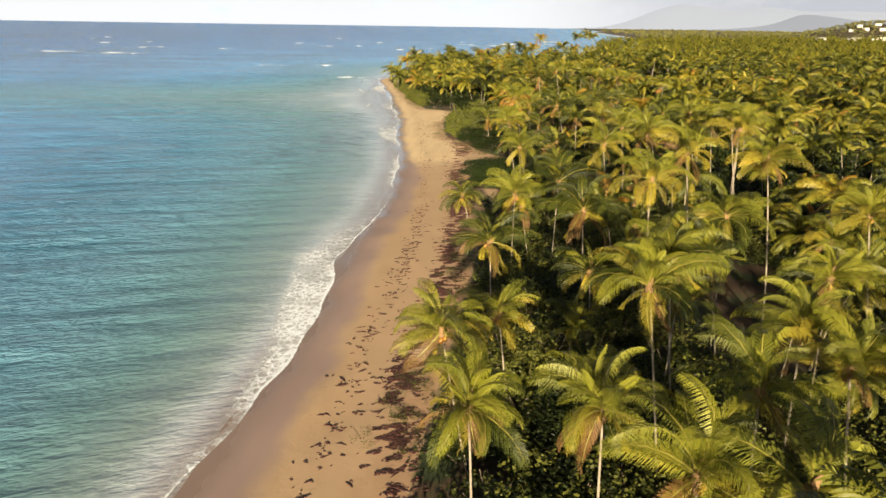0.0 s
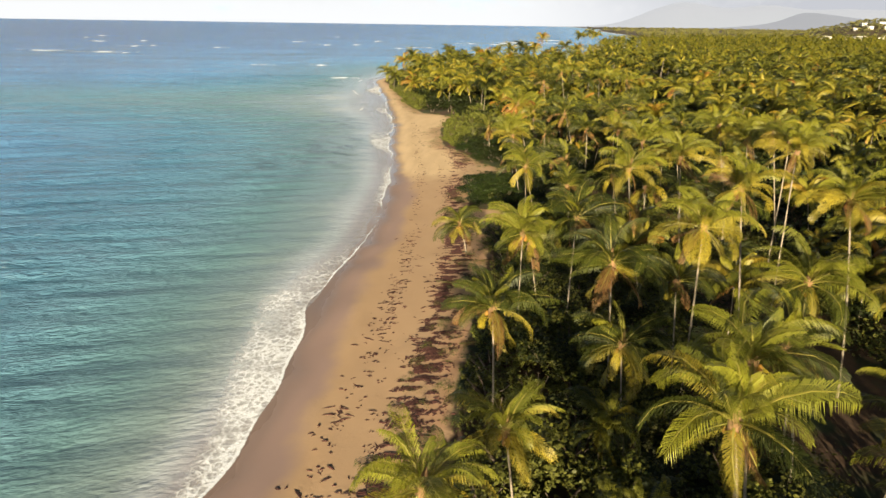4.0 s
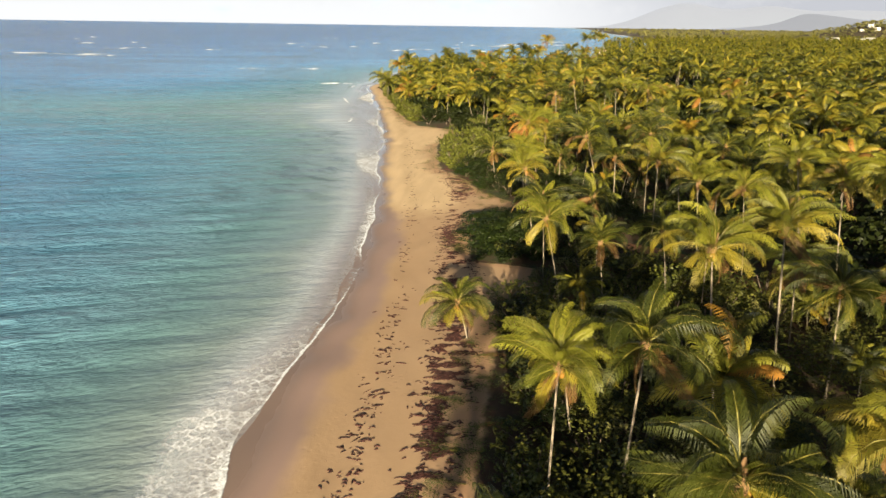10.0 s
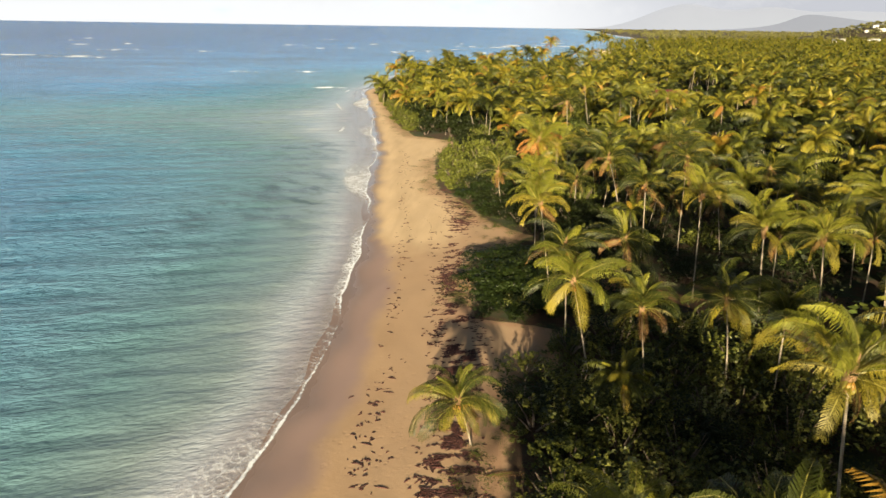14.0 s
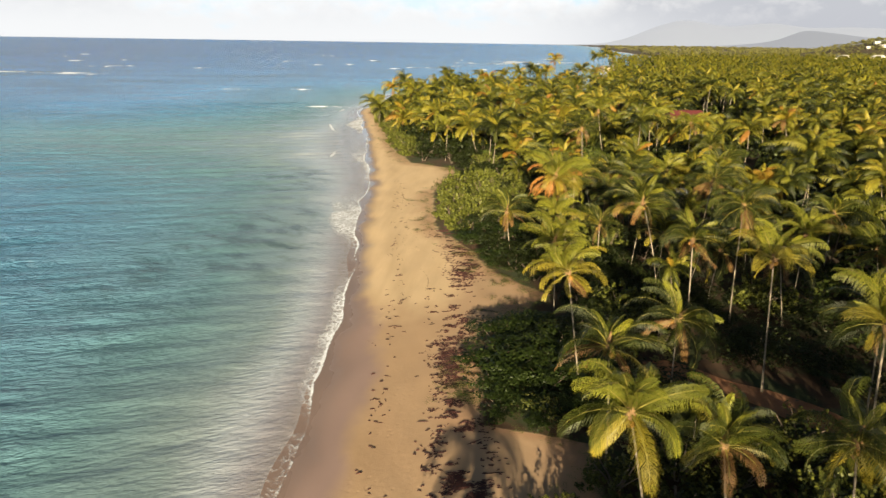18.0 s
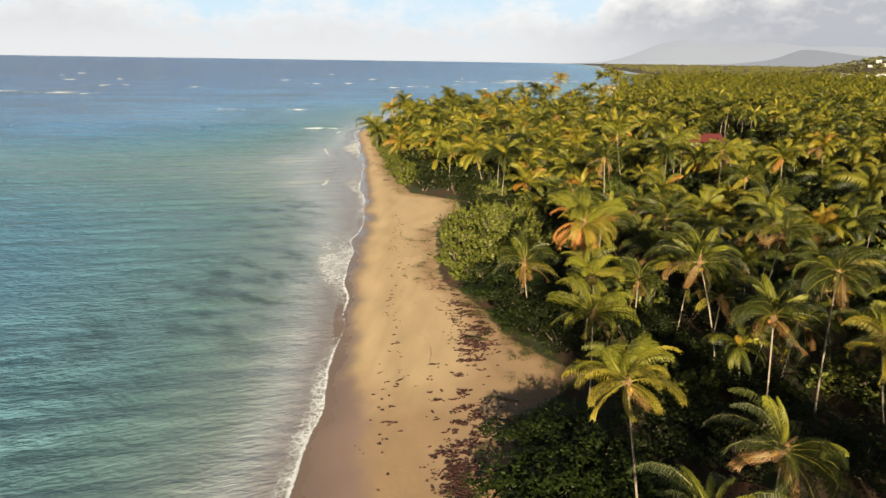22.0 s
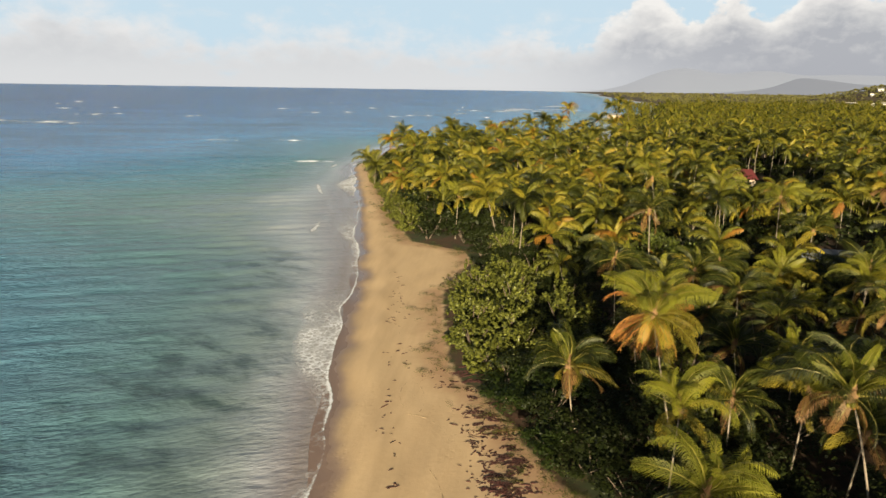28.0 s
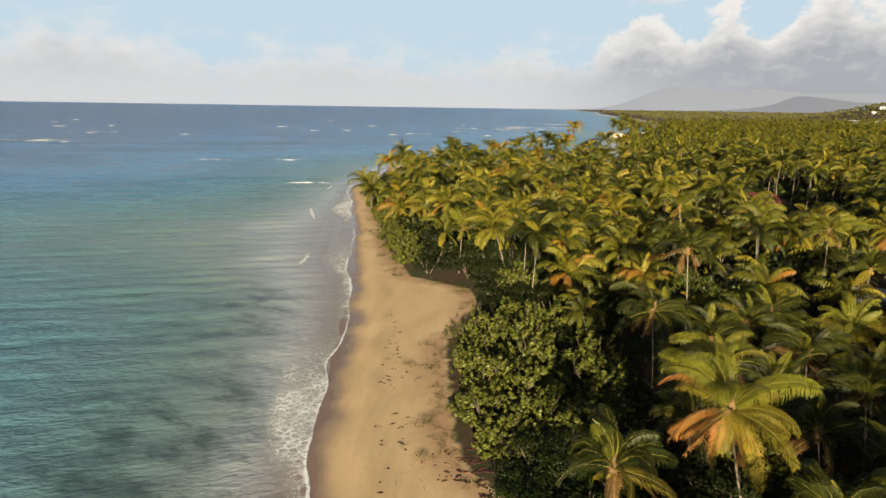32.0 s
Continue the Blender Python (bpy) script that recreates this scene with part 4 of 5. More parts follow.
near_spots, far_spots = [], []
y = 150.0
while y < 1150:
    step = 7.3 + y * 0.0075
    x = shore_x(y) + 12
    limit = 30 + 0.80 * y
    while x < limit:
        px, py = x + rnd.uniform(-2.5, 2.5), y + rnd.uniform(-2.5, 2.5)
        if veg_v(px, py) > (6 if py < 480 else 1) and shore_s(px, py) > (10 if py < 480 else 1) and free(px, py, 4.6) and (px > 55 or py > 240):
            g = float(ground_z(np.float64(px), np.float64(py)))
            tall = 10.0 if px > 90 else (7.4 if py < 330 else 7.4)
            spot = (px, py, g + min(max(rnd.gauss(tall, 2.6), 4.0), 16), rnd.uniform(1.25, 1.6))
            (near_spots if py < 420 else far_spots).append(spot)
        x += step
    y += step
# more unseen crowns added behind the first view, to shade what lies ahead
for i in range(90):
    px, py = rnd.uniform(14, 75), rnd.uniform(-90, 22)
    if free(px, py, 4.0):
        taken.append((px, py))
        near_spots.append((px, py, rnd.uniform(12, 19), 1.1))
wood("palm_wood", near_spots, NEAR_CROWNS, FROND_MIXED, "dense coconut palm wood behind the beach", "palm wood")
wood("far_palm_wood", far_spots, LOW, FROND_MIXED, "distant sunlit crowns of the palm wood", "palm wood")
trunk_v, trunk_t, base = [], [], 0
for x, y, z, s in near_spots:
    v, f = tube([(x + rnd.uniform(-1.8, 1.8), y + rnd.uniform(-1, 1), 0.5), (x + rnd.uniform(-0.5, 0.5), y, z * 0.55), (x, y, z)], [0.17, 0.12, 0.10], 4)
    t = [(a[0], a[1], a[2]) for a in f[:-2]] + [(a[0], a[2], a[3]) for a in f[:-2]]
    trunk_v.append(np.array([tuple(q) for q in v]))
    trunk_t.append(np.array(t) + base)
    base += len(v)
tagged(new("palm_wood_trunks", array_mesh("palm_wood_trunks", np.concatenate(trunk_v), np.concatenate(trunk_t), BARK)), "slender trunks of the palm wood", "palm wood", kind="stuff")


# ---------------------------------------------------------------- shrubs and undergrowth
def foliage(leaves, seed, leaf=0.26, lobes=7, upright=0.35):
    """Leaf clusters on the outside of a lumpy mound of unit width, as arrays."""
    r = np.random.RandomState(seed)
    centres = np.stack([r.uniform(-0.36, 0.36, lobes), r.uniform(-0.36, 0.36, lobes), r.uniform(0.15, 0.72, lobes)], 1)
    centres[0] = (0, 0, 0.55)
    radii = r.uniform(0.10, 0.22, lobes)
    pick = r.randint(0, lobes, leaves)
    d = r.normal(size=(leaves, 3))
    d[:, 2] = np.abs(d[:, 2]) * 0.9 - 0.25
    d /= np.linalg.norm(d, axis=1)[:, None]
    lump = 1 + 0.22 * np.sin(d[:, 0] * 6 + pick) * np.sin(d[:, 1] * 7 + 2 * pick) + r.uniform(-0.22, 0.12, leaves)
    p = centres[pick] + d * (radii[pick] * lump)[:, None]
    p[:, 2] = np.maximum(p[:, 2], 0.02)
    n = d + r.normal(scale=0.38, size=(leaves, 3)) + np.array([0, 0, upright])
    n /= np.linalg.norm(n, axis=1)[:, None]
    a = np.cross(n, r.normal(size=(leaves, 3)))
    a /= np.linalg.norm(a, axis=1)[:, None]
    b = np.cross(n, a)
    return p, a, b, leaf * r.uniform(0.6, 1.25, leaves)


def sprigs(count, leaves, seed, leaf):
    """A mound of upright sprigs, each a whorl of leaves round a twig's end, with gaps between them."""
    r = np.random.RandomState(seed)
    out_p, out_n = [], []
    for i in range(count):
        d = r.normal(size=3)
        d[2] = abs(d[2]) * 0.8
        d /= np.linalg.norm(d)
        lump = r.uniform(0.55, 1.0) ** 0.8 + 0.14 * math.sin(d[0] * 5 + seed) + 0.12 * math.sin(d[1] * 7 + 2 * seed)
        tip = np.array([d[0] * 0.5, d[1] * 0.5, 0.12 + d[2] * 0.72]) * lump
        axis = d * 0.5 + np.array([0, 0, 1.0]) + r.normal(scale=0.2, size=3)
        axis /= np.linalg.norm(axis)
        long = r.uniform(0.09, 0.17)
        k = r.uniform(0, 1, leaves)
        spread_n = r.normal(size=(leaves, 3))
        spread_n -= (spread_n @ axis)[:, None] * axis
        spread_n /= np.linalg.norm(spread_n, axis=1)[:, None]
        out_p.append(tip - axis * (k * long)[:, None] + spread_n * (0.012 + 0.028 * k)[:, None])
        out_n.append(spread_n * (0.4 + 0.8 * k)[:, None] + axis * 0.7 + r.normal(scale=0.25, size=(leaves, 3)))
    p, n = np.concatenate(out_p), np.concatenate(out_n)
    p[:, 2] = np.maximum(p[:, 2], 0.02)
    n /= np.linalg.norm(n, axis=1)[:, None]
    a = np.cross(n, r.normal(size=n.shape))
    a /= np.linalg.norm(a, axis=1)[:, None]
    return p, a, np.cross(n, a), leaf * r.uniform(0.7, 1.2, len(p))


def leaf_arrays(p, a, b, size, width):
    """Folded oval leaves, four triangles each."""
    s = (size / width)[:, None]
    n = np.cross(a, b)
    v = np.stack([p - a * s * 0.5, p + b * s * 0.32 - n * s * 0.10, p + a * s * 0.5 - n * s * 0.12, p - b * s * 0.32 - n * s * 0.10], 1).reshape(-1, 3)
    k = np.arange(len(p))[:, None] * 4
    t = np.concatenate([k + np.array([0, 1, 2]), k + np.array([0, 2, 3])])
    return v, t


def shrub_set(count, leaves, leaf, material, seed, width, whorls=False):
    out = []
    for i in range(count):
        v, t = leaf_arrays(*(sprigs(leaves // 18, 18, seed + i, leaf) if whorls else foliage(leaves, seed + i, leaf, 18)), width)
        out.append(array_mesh("foliage", v, t, material))
    return out


def branches_mesh(seed):
    r = random.Random(seed)
    verts, faces = [], []
    for i in range(6):
        a = r.uniform(0, 6.28)
        q = [(0.04 * math.cos(a), 0.04 * math.sin(a), 0.0), (0.13 * math.cos(a), 0.13 * math.sin(a), 0.25), (0.27 * math.cos(a + 0.2), 0.27 * math.sin(a + 0.2), 0.6)]
        v, f = tube(q, [0.018, 0.013, 0.005], 5)
        s = len(verts)
        verts += v
        faces += [tuple(k + s for k in g) for g in f]
    return mesh_of("stem", verts, faces, TWIG)


BRANCHES = [branches_mesh(i) for i in range(3)]
KINDS = {"seagrape": (shrub_set(4, 4300, 0.46, LEAF_SHRUB, 40, 7.5, True), "broad-leaved olive green shrub at the edge of the beach"),
         "dark": (shrub_set(4, 1700, 0.30, LEAF_DARK, 60, 6.0), "dense shrub under the palms, shade in its dark green"),
         "green": (shrub_set(4, 2000, 0.30, LEAF_MID, 50, 6.5, True), "leafy mid-green shrub beside the sand"),
         "lush": (shrub_set(3, 3000, 0.36, LEAF_LUSH, 55, 7.0), "dense rounded dark green shrub on the sand"),
         "bright": (shrub_set(3, 2600, 0.36, LEAF_BRIGHT, 80, 9.0), "sunlit light green leafy tree among palms"),
         "pale": (shrub_set(2, 1600, 0.24, LEAF_PALE, 90, 6.0, True), "pale silvery-leaved shrub in the sun")}


def shrub(x, y, width, height, kind_of, seed):
    r = random.Random(seed)
    g = max(float(ground_z(np.float64(x), np.float64(y))), 0.0) - 0.1
    sets, text = KINDS[kind_of]
    bush = new("shrub")
    bush.location = (x, y, g)
    tagged(bush, text, "shrub", "shrubs along the beach")
    m = Matrix.Rotation(r.uniform(0, 6.28), 4, "Z") @ Matrix.Diagonal((width, width * r.uniform(0.85, 1.1), height * 1.1, 1))
    put("stem", BRANCHES[seed % 3], bush, m)
    put("foliage", sets[seed % len(sets)], bush, m)


# x, y, width, height, kind
SHRUBS = [(5, 186, 7, 3.8, "seagrape"), (3.5, 192, 7, 4.4, "seagrape"), (4, 199, 7, 5.6, "seagrape"), (3, 206, 7, 4.6, "seagrape"), (5, 212, 8, 6.2, "seagrape"), (9, 197, 7, 5.2, "seagrape"),
    (10, 204, 8, 7, "seagrape"), (11, 212, 7, 6, "seagrape"), (10, 220, 7, 5, "seagrape"), (15, 219, 9, 6, "seagrape"), (9, 190, 8, 5, "seagrape"), (16, 197, 9, 6.2, "seagrape"), (13, 188, 8, 5.2, "seagrape"),
    (18, 206, 8, 5.5, "seagrape"), (6, 177, 7, 3, "lush"), (10, 178, 7, 3.4, "lush"), (9.5, 168, 6, 2.6, "lush"), (14, 178, 7, 3.5, "lush"), (-4, 251, 8, 4.6, "dark"),
    (-2, 258, 9, 5.4, "dark"), (-8, 262, 9, 5, "seagrape"), (-10, 273, 9, 5, "seagrape"), (-3, 268, 9, 6, "dark")]
SHRUBS += [(-13, 284, 8, 4.6, "seagrape"), (-14, 296, 8, 4.5, "seagrape"), (-17, 308, 8, 4.2, "seagrape"), (-20, 322, 8, 4.4, "seagrape"), (-23, 336, 8, 4.4, "seagrape"), (-26, 352, 8, 4.2, "dark"),
    (-28, 366, 8, 4, "dark"), (7, 236, 7, 4, "dark"), (12, 239, 8, 5, "seagrape"), (9, 244, 8, 5, "dark"), (17, 245, 8, 6, "dark"), (9, 229, 7, 4, "dark"),
    (4, 247, 8, 5, "dark"), (5, 256, 9, 6, "dark"), (16, 230, 9, 5, "dark"), (-7, 285, 9, 6, "seagrape"), (-8, 300, 9, 6, "dark"), (-10, 318, 10, 6, "seagrape"),
    (-14, 333, 10, 6, "dark"), (1, 280, 9, 6.5, "dark"), (2, 300, 10, 7, "bright"), (7.2, 126.8, 5.5, 2.0, "lush")]
SHRUBS += [(11, 126, 6, 2.3, "lush"), (14.5, 127, 6, 2.4, "lush"), (6.8, 130.8, 6.5, 2.7, "lush"), (12, 131, 7, 3.0, "lush"), (8.3, 134, 9, 3.3, "lush"), (8.5, 140, 8.5, 3.0, "lush"),
    (13, 137, 8.5, 3.5, "lush"), (12, 143.5, 7, 2.4, "lush"), (16, 133, 8, 2.9, "lush"), (9, 108, 6, 2.4, "dark"), (9.5, 104, 7, 3, "dark"), (10, 113, 6, 2.6, "dark"),
    (13, 104, 7, 3.4, "dark"), (15, 117, 7, 3, "dark"), (18, 113, 7, 3.2, "dark"), (19, 121, 7, 3, "pale"), (24, 117, 7, 3, "dark"), (27, 122, 7, 3.2, "dark"),
    (22, 103, 7, 3.4, "dark"), (18, 97, 7, 3.4, "pale"), (10, 95, 7, 3.2, "dark"), (13, 91, 7, 3.4, "dark")]
SHRUBS += [(9.5, 91, 6, 2.4, "dark"), (8, 84, 5.5, 2.2, "dark"), (11, 87, 6, 2.6, "dark"), (8, 71, 5.5, 2.6, "dark"), (9, 64, 6, 3, "dark"), (11, 70, 7, 3.6, "dark"),
    (11, 56, 7, 3.6, "dark"), (9, 51, 6, 3.2, "dark"), (9, 43, 6.5, 3.2, "dark"), (12.5, 48, 7, 3.6, "dark"), (7, 38, 6, 3, "dark"), (15, 56, 7, 3.5, "pale"),
    (19, 75, 7, 3.4, "dark"), (17, 83, 7, 3.6, "pale"), (23, 79, 7, 3, "dark"), (28, 97, 8, 3.6, "dark"), (25, 95, 6, 4.4, "pale"), (33, 103, 8, 3.4, "dark"),
    (40, 108, 8, 3.6, "dark"), (20, 135, 7, 3.2, "dark"), (17, 128, 6, 2.6, "dark"), (21, 142, 7, 3.6, "dark")]
SHRUBS += [(25, 139, 6, 3, "pale"), (19, 150, 7, 4, "dark"), (24, 149, 8, 4.6, "seagrape"), (23, 160, 8, 4.6, "dark"), (21, 176, 8, 5, "dark"), (27, 172, 8, 5, "seagrape"),
    (33, 170, 8, 4.5, "dark"), (18, 188, 8, 5, "dark"), (27, 183, 8, 5, "seagrape"), (40, 214, 11, 9.5, "bright"), (37, 221, 10, 9.5, "bright"), (43, 223, 10, 9, "bright"),
    (26, 227, 9, 7, "seagrape"), (33, 231, 9, 7, "dark"), (27, 250, 10, 8, "bright"), (19, 262, 10, 7.5, "dark"), (31, 262, 10, 8, "dark"), (12, 252, 9, 7, "dark"),
    (60, 205, 9, 5, "dark"), (48, 202, 6, 2.4, "dark"), (54, 203, 6, 2.8, "dark"), (66, 223, 6, 2.6, "dark")]
SHRUBS += [(72, 224, 6, 2.8, "seagrape"), (63, 212, 9, 5, "seagrape"), (58, 217, 8, 4, "dark"), (42, 187, 8, 4, "dark"), (40, 178, 8, 4, "dark"), (48, 168, 8, 4.5, "dark"),
    (35, 138, 7, 3, "dark"), (47, 145, 8, 4, "dark"), (43, 152, 8, 4.4, "seagrape"), (30, 128, 5, 2, "dark"), (38, 122, 7, 3, "dark"), (45, 130, 7, 3.4, "pale"),
    (52, 138, 8, 4, "dark"), (70, 262, 10, 7, "dark"), (62, 270, 10, 7, "bright"), (52, 262, 10, 7.5, "dark"), (45, 275, 10, 8, "dark"), (15, 300, 10, 7.5, "bright"),
    (27, 325, 11, 8, "dark"), (12, 318, 10, 8, "dark"), (0, 345, 10, 7, "dark"), (20, 355, 11, 8, "bright")]

# taller leafy shrubs in the gaps, lit by the low sun
SHRUBS += [(20, 99, 6, 5, "green"), (24, 104, 6, 5.4, "pale"), (29, 101, 6.5, 5.2, "green"), (33, 107, 6.5, 5.4, "green"), (37, 104, 6, 5, "pale"), (41, 112, 7, 5.6, "green"), (30, 113, 6.5, 5, "seagrape"),
    (24, 111, 6, 4.8, "green"), (19, 106, 6, 4.6, "seagrape"), (16, 101, 5.5, 4.2, "green"), (35, 118, 6.5, 5, "green"), (44, 104, 7, 5.6, "pale"), (20, 118, 6, 4.2, "green"), (14, 110, 5.5, 3.8, "green")]


def bare(x, y, w=0.0):
    """Pockets of open sand between the shrubs."""
    return any(a - w < x < b + w and c - w < y < d + w for a, b, c, d in ((5, 14.5, 114.5, 122.5), (8, 15.5, 147.5, 157), (-3, 4.5, 218, 244)))


r5 = random.Random(77)
more = 0
while more < 110:
    y = r5.uniform(34, 232)
    x = float(np.interp(y, VEG_Y, VEG_X)) + r5.uniform(3.4, 22)
    if bare(x, y, 2.6) or any((x - q[0]) ** 2 + (y - q[1]) ** 2 < 16 for q in SHRUBS) or on_track(x, y, 4.6) or any(abs(x - a) < r and abs(y - b) < r for a, b, r in HOUSES):
        continue
    SHRUBS.append((x, y, r5.uniform(5.5, 7.5), r5.uniform(2.6, 4.2), r5.choice(("green", "green", "dark", "seagrape", "dark") if y < 132 else ("dark", "dark", "dark", "green", "dark"))))
    more += 1
for i, q in enumerate(SHRUBS):
    if on_track(q[0], q[1], 3.4):
        continue
    # most nearer dark shrubs get lighter leaves, with sunlight put into the colour
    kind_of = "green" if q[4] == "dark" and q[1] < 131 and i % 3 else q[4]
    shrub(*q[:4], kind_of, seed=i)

# undergrowth between the trunks, too much to count
CLOSE = []
for i in range(5):
    p, a, b, s = foliage(360, 400 + i, 0.34, 12)
    CLOSE.append(leaf_arrays(p, a, b, s, 6.5))
UNDER = []
for i in range(5):
    p, a, b, s = foliage(120, 500 + i, 0.78, 9)
    UNDER.append(leaf_arrays(p, a, b, s, 6.0))
spots = []
rnd = random.Random(23)
for i in range(3300):
    y = 25 + 380 * rnd.random() ** 1.2
    x = rnd.uniform(-30, 30 + 0.80 * y)
    if veg_v(x, y) < 4.0 or bare(x, y, 2.4) or shore_s(x, y) < 12 or on_track(x, y, 4.4):
        continue
    if any(abs(x - a) < r and -r < y - b < r * 0.8 for a, b, r in HOUSES):
        continue
    spots.append((x, y, float(ground_z(np.float64(x), np.float64(y))) - 0.1, min(rnd.uniform(4.5, 9.0), 2.2 * float(veg_v(x, y)) - 2)))
close = [q for q in spots if q[0] < 48 and q[1] < 235]
spots = [q for q in spots if not (q[0] < 48 and q[1] < 235)]
# lighter and darker copies of one growth: sun and shade painted into leaves
wood("leafy_thicket", [q for i, q in enumerate(close) if i % 5 < 3 and q[1] < 128], CLOSE, LEAF_MID, "mid-green tangled thicket, low sun put into its colour", "undergrowth", 0.7)
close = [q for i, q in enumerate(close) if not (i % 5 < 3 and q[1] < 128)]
wood("thicket", close, CLOSE, LEAF_DARK, "tangled thicket under the palms by the beach, shade in its dark colour", "undergrowth", 0.6)
wood("undergrowth", spots[: len(spots) * 4 // 5], UNDER, LEAF_DARK, "undergrowth between the palm trunks, shade in its dark green", "undergrowth", 0.95)
wood("sunlit_undergrowth", spots[len(spots) * 4 // 5:], UNDER, LEAF_VINE, "olive green undergrowth, patches of sun put into its colour", "undergrowth", 0.85)
canopy = []
for i in range(1300):
    y = 260 + 900 * rnd.random()
    x = rnd.uniform(-30, 30 + 0.80 * y)
    if veg_v(x, y) < 6 or shore_s(x, y) < 14 or any(abs(x - a) < r + 3 and -r * 3.4 < y - b < r for a, b, r in HOUSES):
        continue
    canopy.append((x, y, float(ground_z(np.float64(x), np.float64(y))), rnd.uniform(7.5, 10.5)))
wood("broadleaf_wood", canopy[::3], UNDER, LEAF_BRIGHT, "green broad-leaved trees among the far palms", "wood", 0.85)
# darker copy for the gaps, with shade put into the leaf colour
wood("shaded_wood", [(x, y, z, w * 0.8) for i, (x, y, z, w) in enumerate(canopy) if i % 3], UNDER, LEAF_LUSH, "broad-leaved trees below the far palms, shade in their deep green", "wood", 0.8)

# creeping vine over the sand at the edge of the shrubs
spots = []
for i in range(720):
    y = rnd.uniform(40, 330)
    x = float(np.interp(y, VEG_Y, VEG_X)) + rnd.gauss(-0.1, 1.7)
    spots.append((x, y, float(ground_z(np.float64(x), np.float64(y))), rnd.uniform(1.2, 3.0)))
LOWLY = [leaf_arrays(*foliage(130, 450 + i, 0.34, 8), 6.0) for i in range(4)]
wood("creeping_vine", spots, LOWLY, LEAF_VINE, "low green vine creeping over the sand", "vine", 0.22)

VILLAGE = [(905, 1500), (930, 1490), (955, 1470), (975, 1520), (1000, 1480), (1030, 1500), (985, 1450), (1070, 1470), (940, 1530)]
# far woods beyond, to the foot of the hills
spots = []
for i in range(2800):
    y = 1000 * math.exp(rnd.random() * 1.25)
    x = rnd.uniform(0.0, 0.85) * y
    if shore_s(x, y) < 25 or any(abs(x - a) < 9 and -20 < y - b < 10 for a, b in VILLAGE):
        continue
    spots.append((x, y, float(ground_z(np.float64(x), np.float64(y))) + 0.5, 12 + y * 0.0015))
for i in range(420):
    x, y = rnd.gauss(1010, 110), rnd.gauss(1510, 90)
    if not any(abs(x - a) < 9 and -16 < y - b < 8 for a, b in VILLAGE):
        spots.append((x, y, float(ground_z(np.float64(x), np.float64(y))), rnd.uniform(9, 13)))
FAR_T = []
for i in range(3):
    p, a, b, s = foliage(46, 800 + i, 3.2, 6)
    FAR_T.append(leaf_arrays(p, a, b, s, 13.0))
# haze over the far woods is put into their leaf colour
wood("far_woods", spots, FAR_T, FROND_HAZE_TINT, "distant wooded plain reaching to the hills, haze in its pale colour", "woods", 0.75)


# ---------------------------------------------------------------- weed cast up on the sand
def wrack(name, lines, count, seed, label):
    r = np.random.RandomState(seed)
    vs, ts, base = [], [], 0
    for ys, xs, wd, share in lines:
        for i in range(int(count * share)):
            y = r.uniform(ys[0], ys[-1])
            x = np.interp(y, ys, xs) + r.normal() * wd * (0.7 + 0.9 * r.uniform())
            if 0.5 * noise.noise(Vector((x * 0.25, y * 0.12, seed))) + 0.8 * noise.noise(Vector((x * 0.55, y * 1.25, seed + 7))) + r.uniform(-0.16, 0.16) < 0.07:
                continue
            g = float(dunes(np.float64(x), np.float64(y)))
            n = 7
            rx, ry = r.uniform(0.08, 0.36) * (1 + 1.3 * (r.uniform() > 0.85)), r.uniform(0.035, 0.13)
            a0 = r.normal(0.0, 0.5)
            ang = np.linspace(0, 2 * math.pi, n, endpoint=False) + r.uniform(0, 1)
            rad = r.uniform(0.55, 1.25, n)
            ex, ey = np.cos(ang) * rx * rad, np.sin(ang) * ry * rad
            c, s = math.cos(a0), math.sin(a0)
            out = np.stack([x + ex * c - ey * s, y + ex * s + ey * c, np.full(n, g - 0.02)], 1)
            mid = np.stack([x + 0.5 * (ex * c - ey * s), y + 0.5 * (ex * s + ey * c), g + r.uniform(0.02, 0.07, n)], 1)
            vs.append(np.concatenate([out, mid, [[x, y, g + 0.06]]]))
            k = np.arange(n)
            j = (k + 1) % n
            ts.append(np.concatenate([np.stack([k, j, j + n], 1), np.stack([k, j + n, k + n], 1), np.stack([k + n, j + n, np.full(n, 2 * n)], 1)]) + base)
            base += 2 * n + 1
    ob = new(name, array_mesh(name, np.concatenate(vs), np.concatenate(ts), WEED))
    tagged(ob, label, "seaweed", kind="stuff")


LINE_A = ([34, 50, 60, 70, 80, 95, 110, 118], [-4.6, -3.6, -2, -0.6, 0.4, 2.2, 3.2, 3.6], 0.95, 0.66)
LINE_A2 = ([118, 130, 146, 153, 160, 168, 178, 186], [3.4, 3.0, 3.1, 3.0, 4.5, 5.2, 3.6, 1.0], 1.1, 0.26)
LINE_B = ([34, 50, 57, 65, 80, 95, 115], [-9.4, -8.6, -7.8, -7.2, -5.4, -4.3, -4.0], 0.8, 0.042)
LINE_C = ([115, 130, 155, 175, 200, 230], [-4.0, -4.3, -4.4, -5.6, -7.0, -9.0], 0.7, 0.014)
wrack("sargassum_weed", [LINE_A, LINE_A2, LINE_B, LINE_C], 30000, 9, "dark red-brown seaweed cast up in lines on sand")

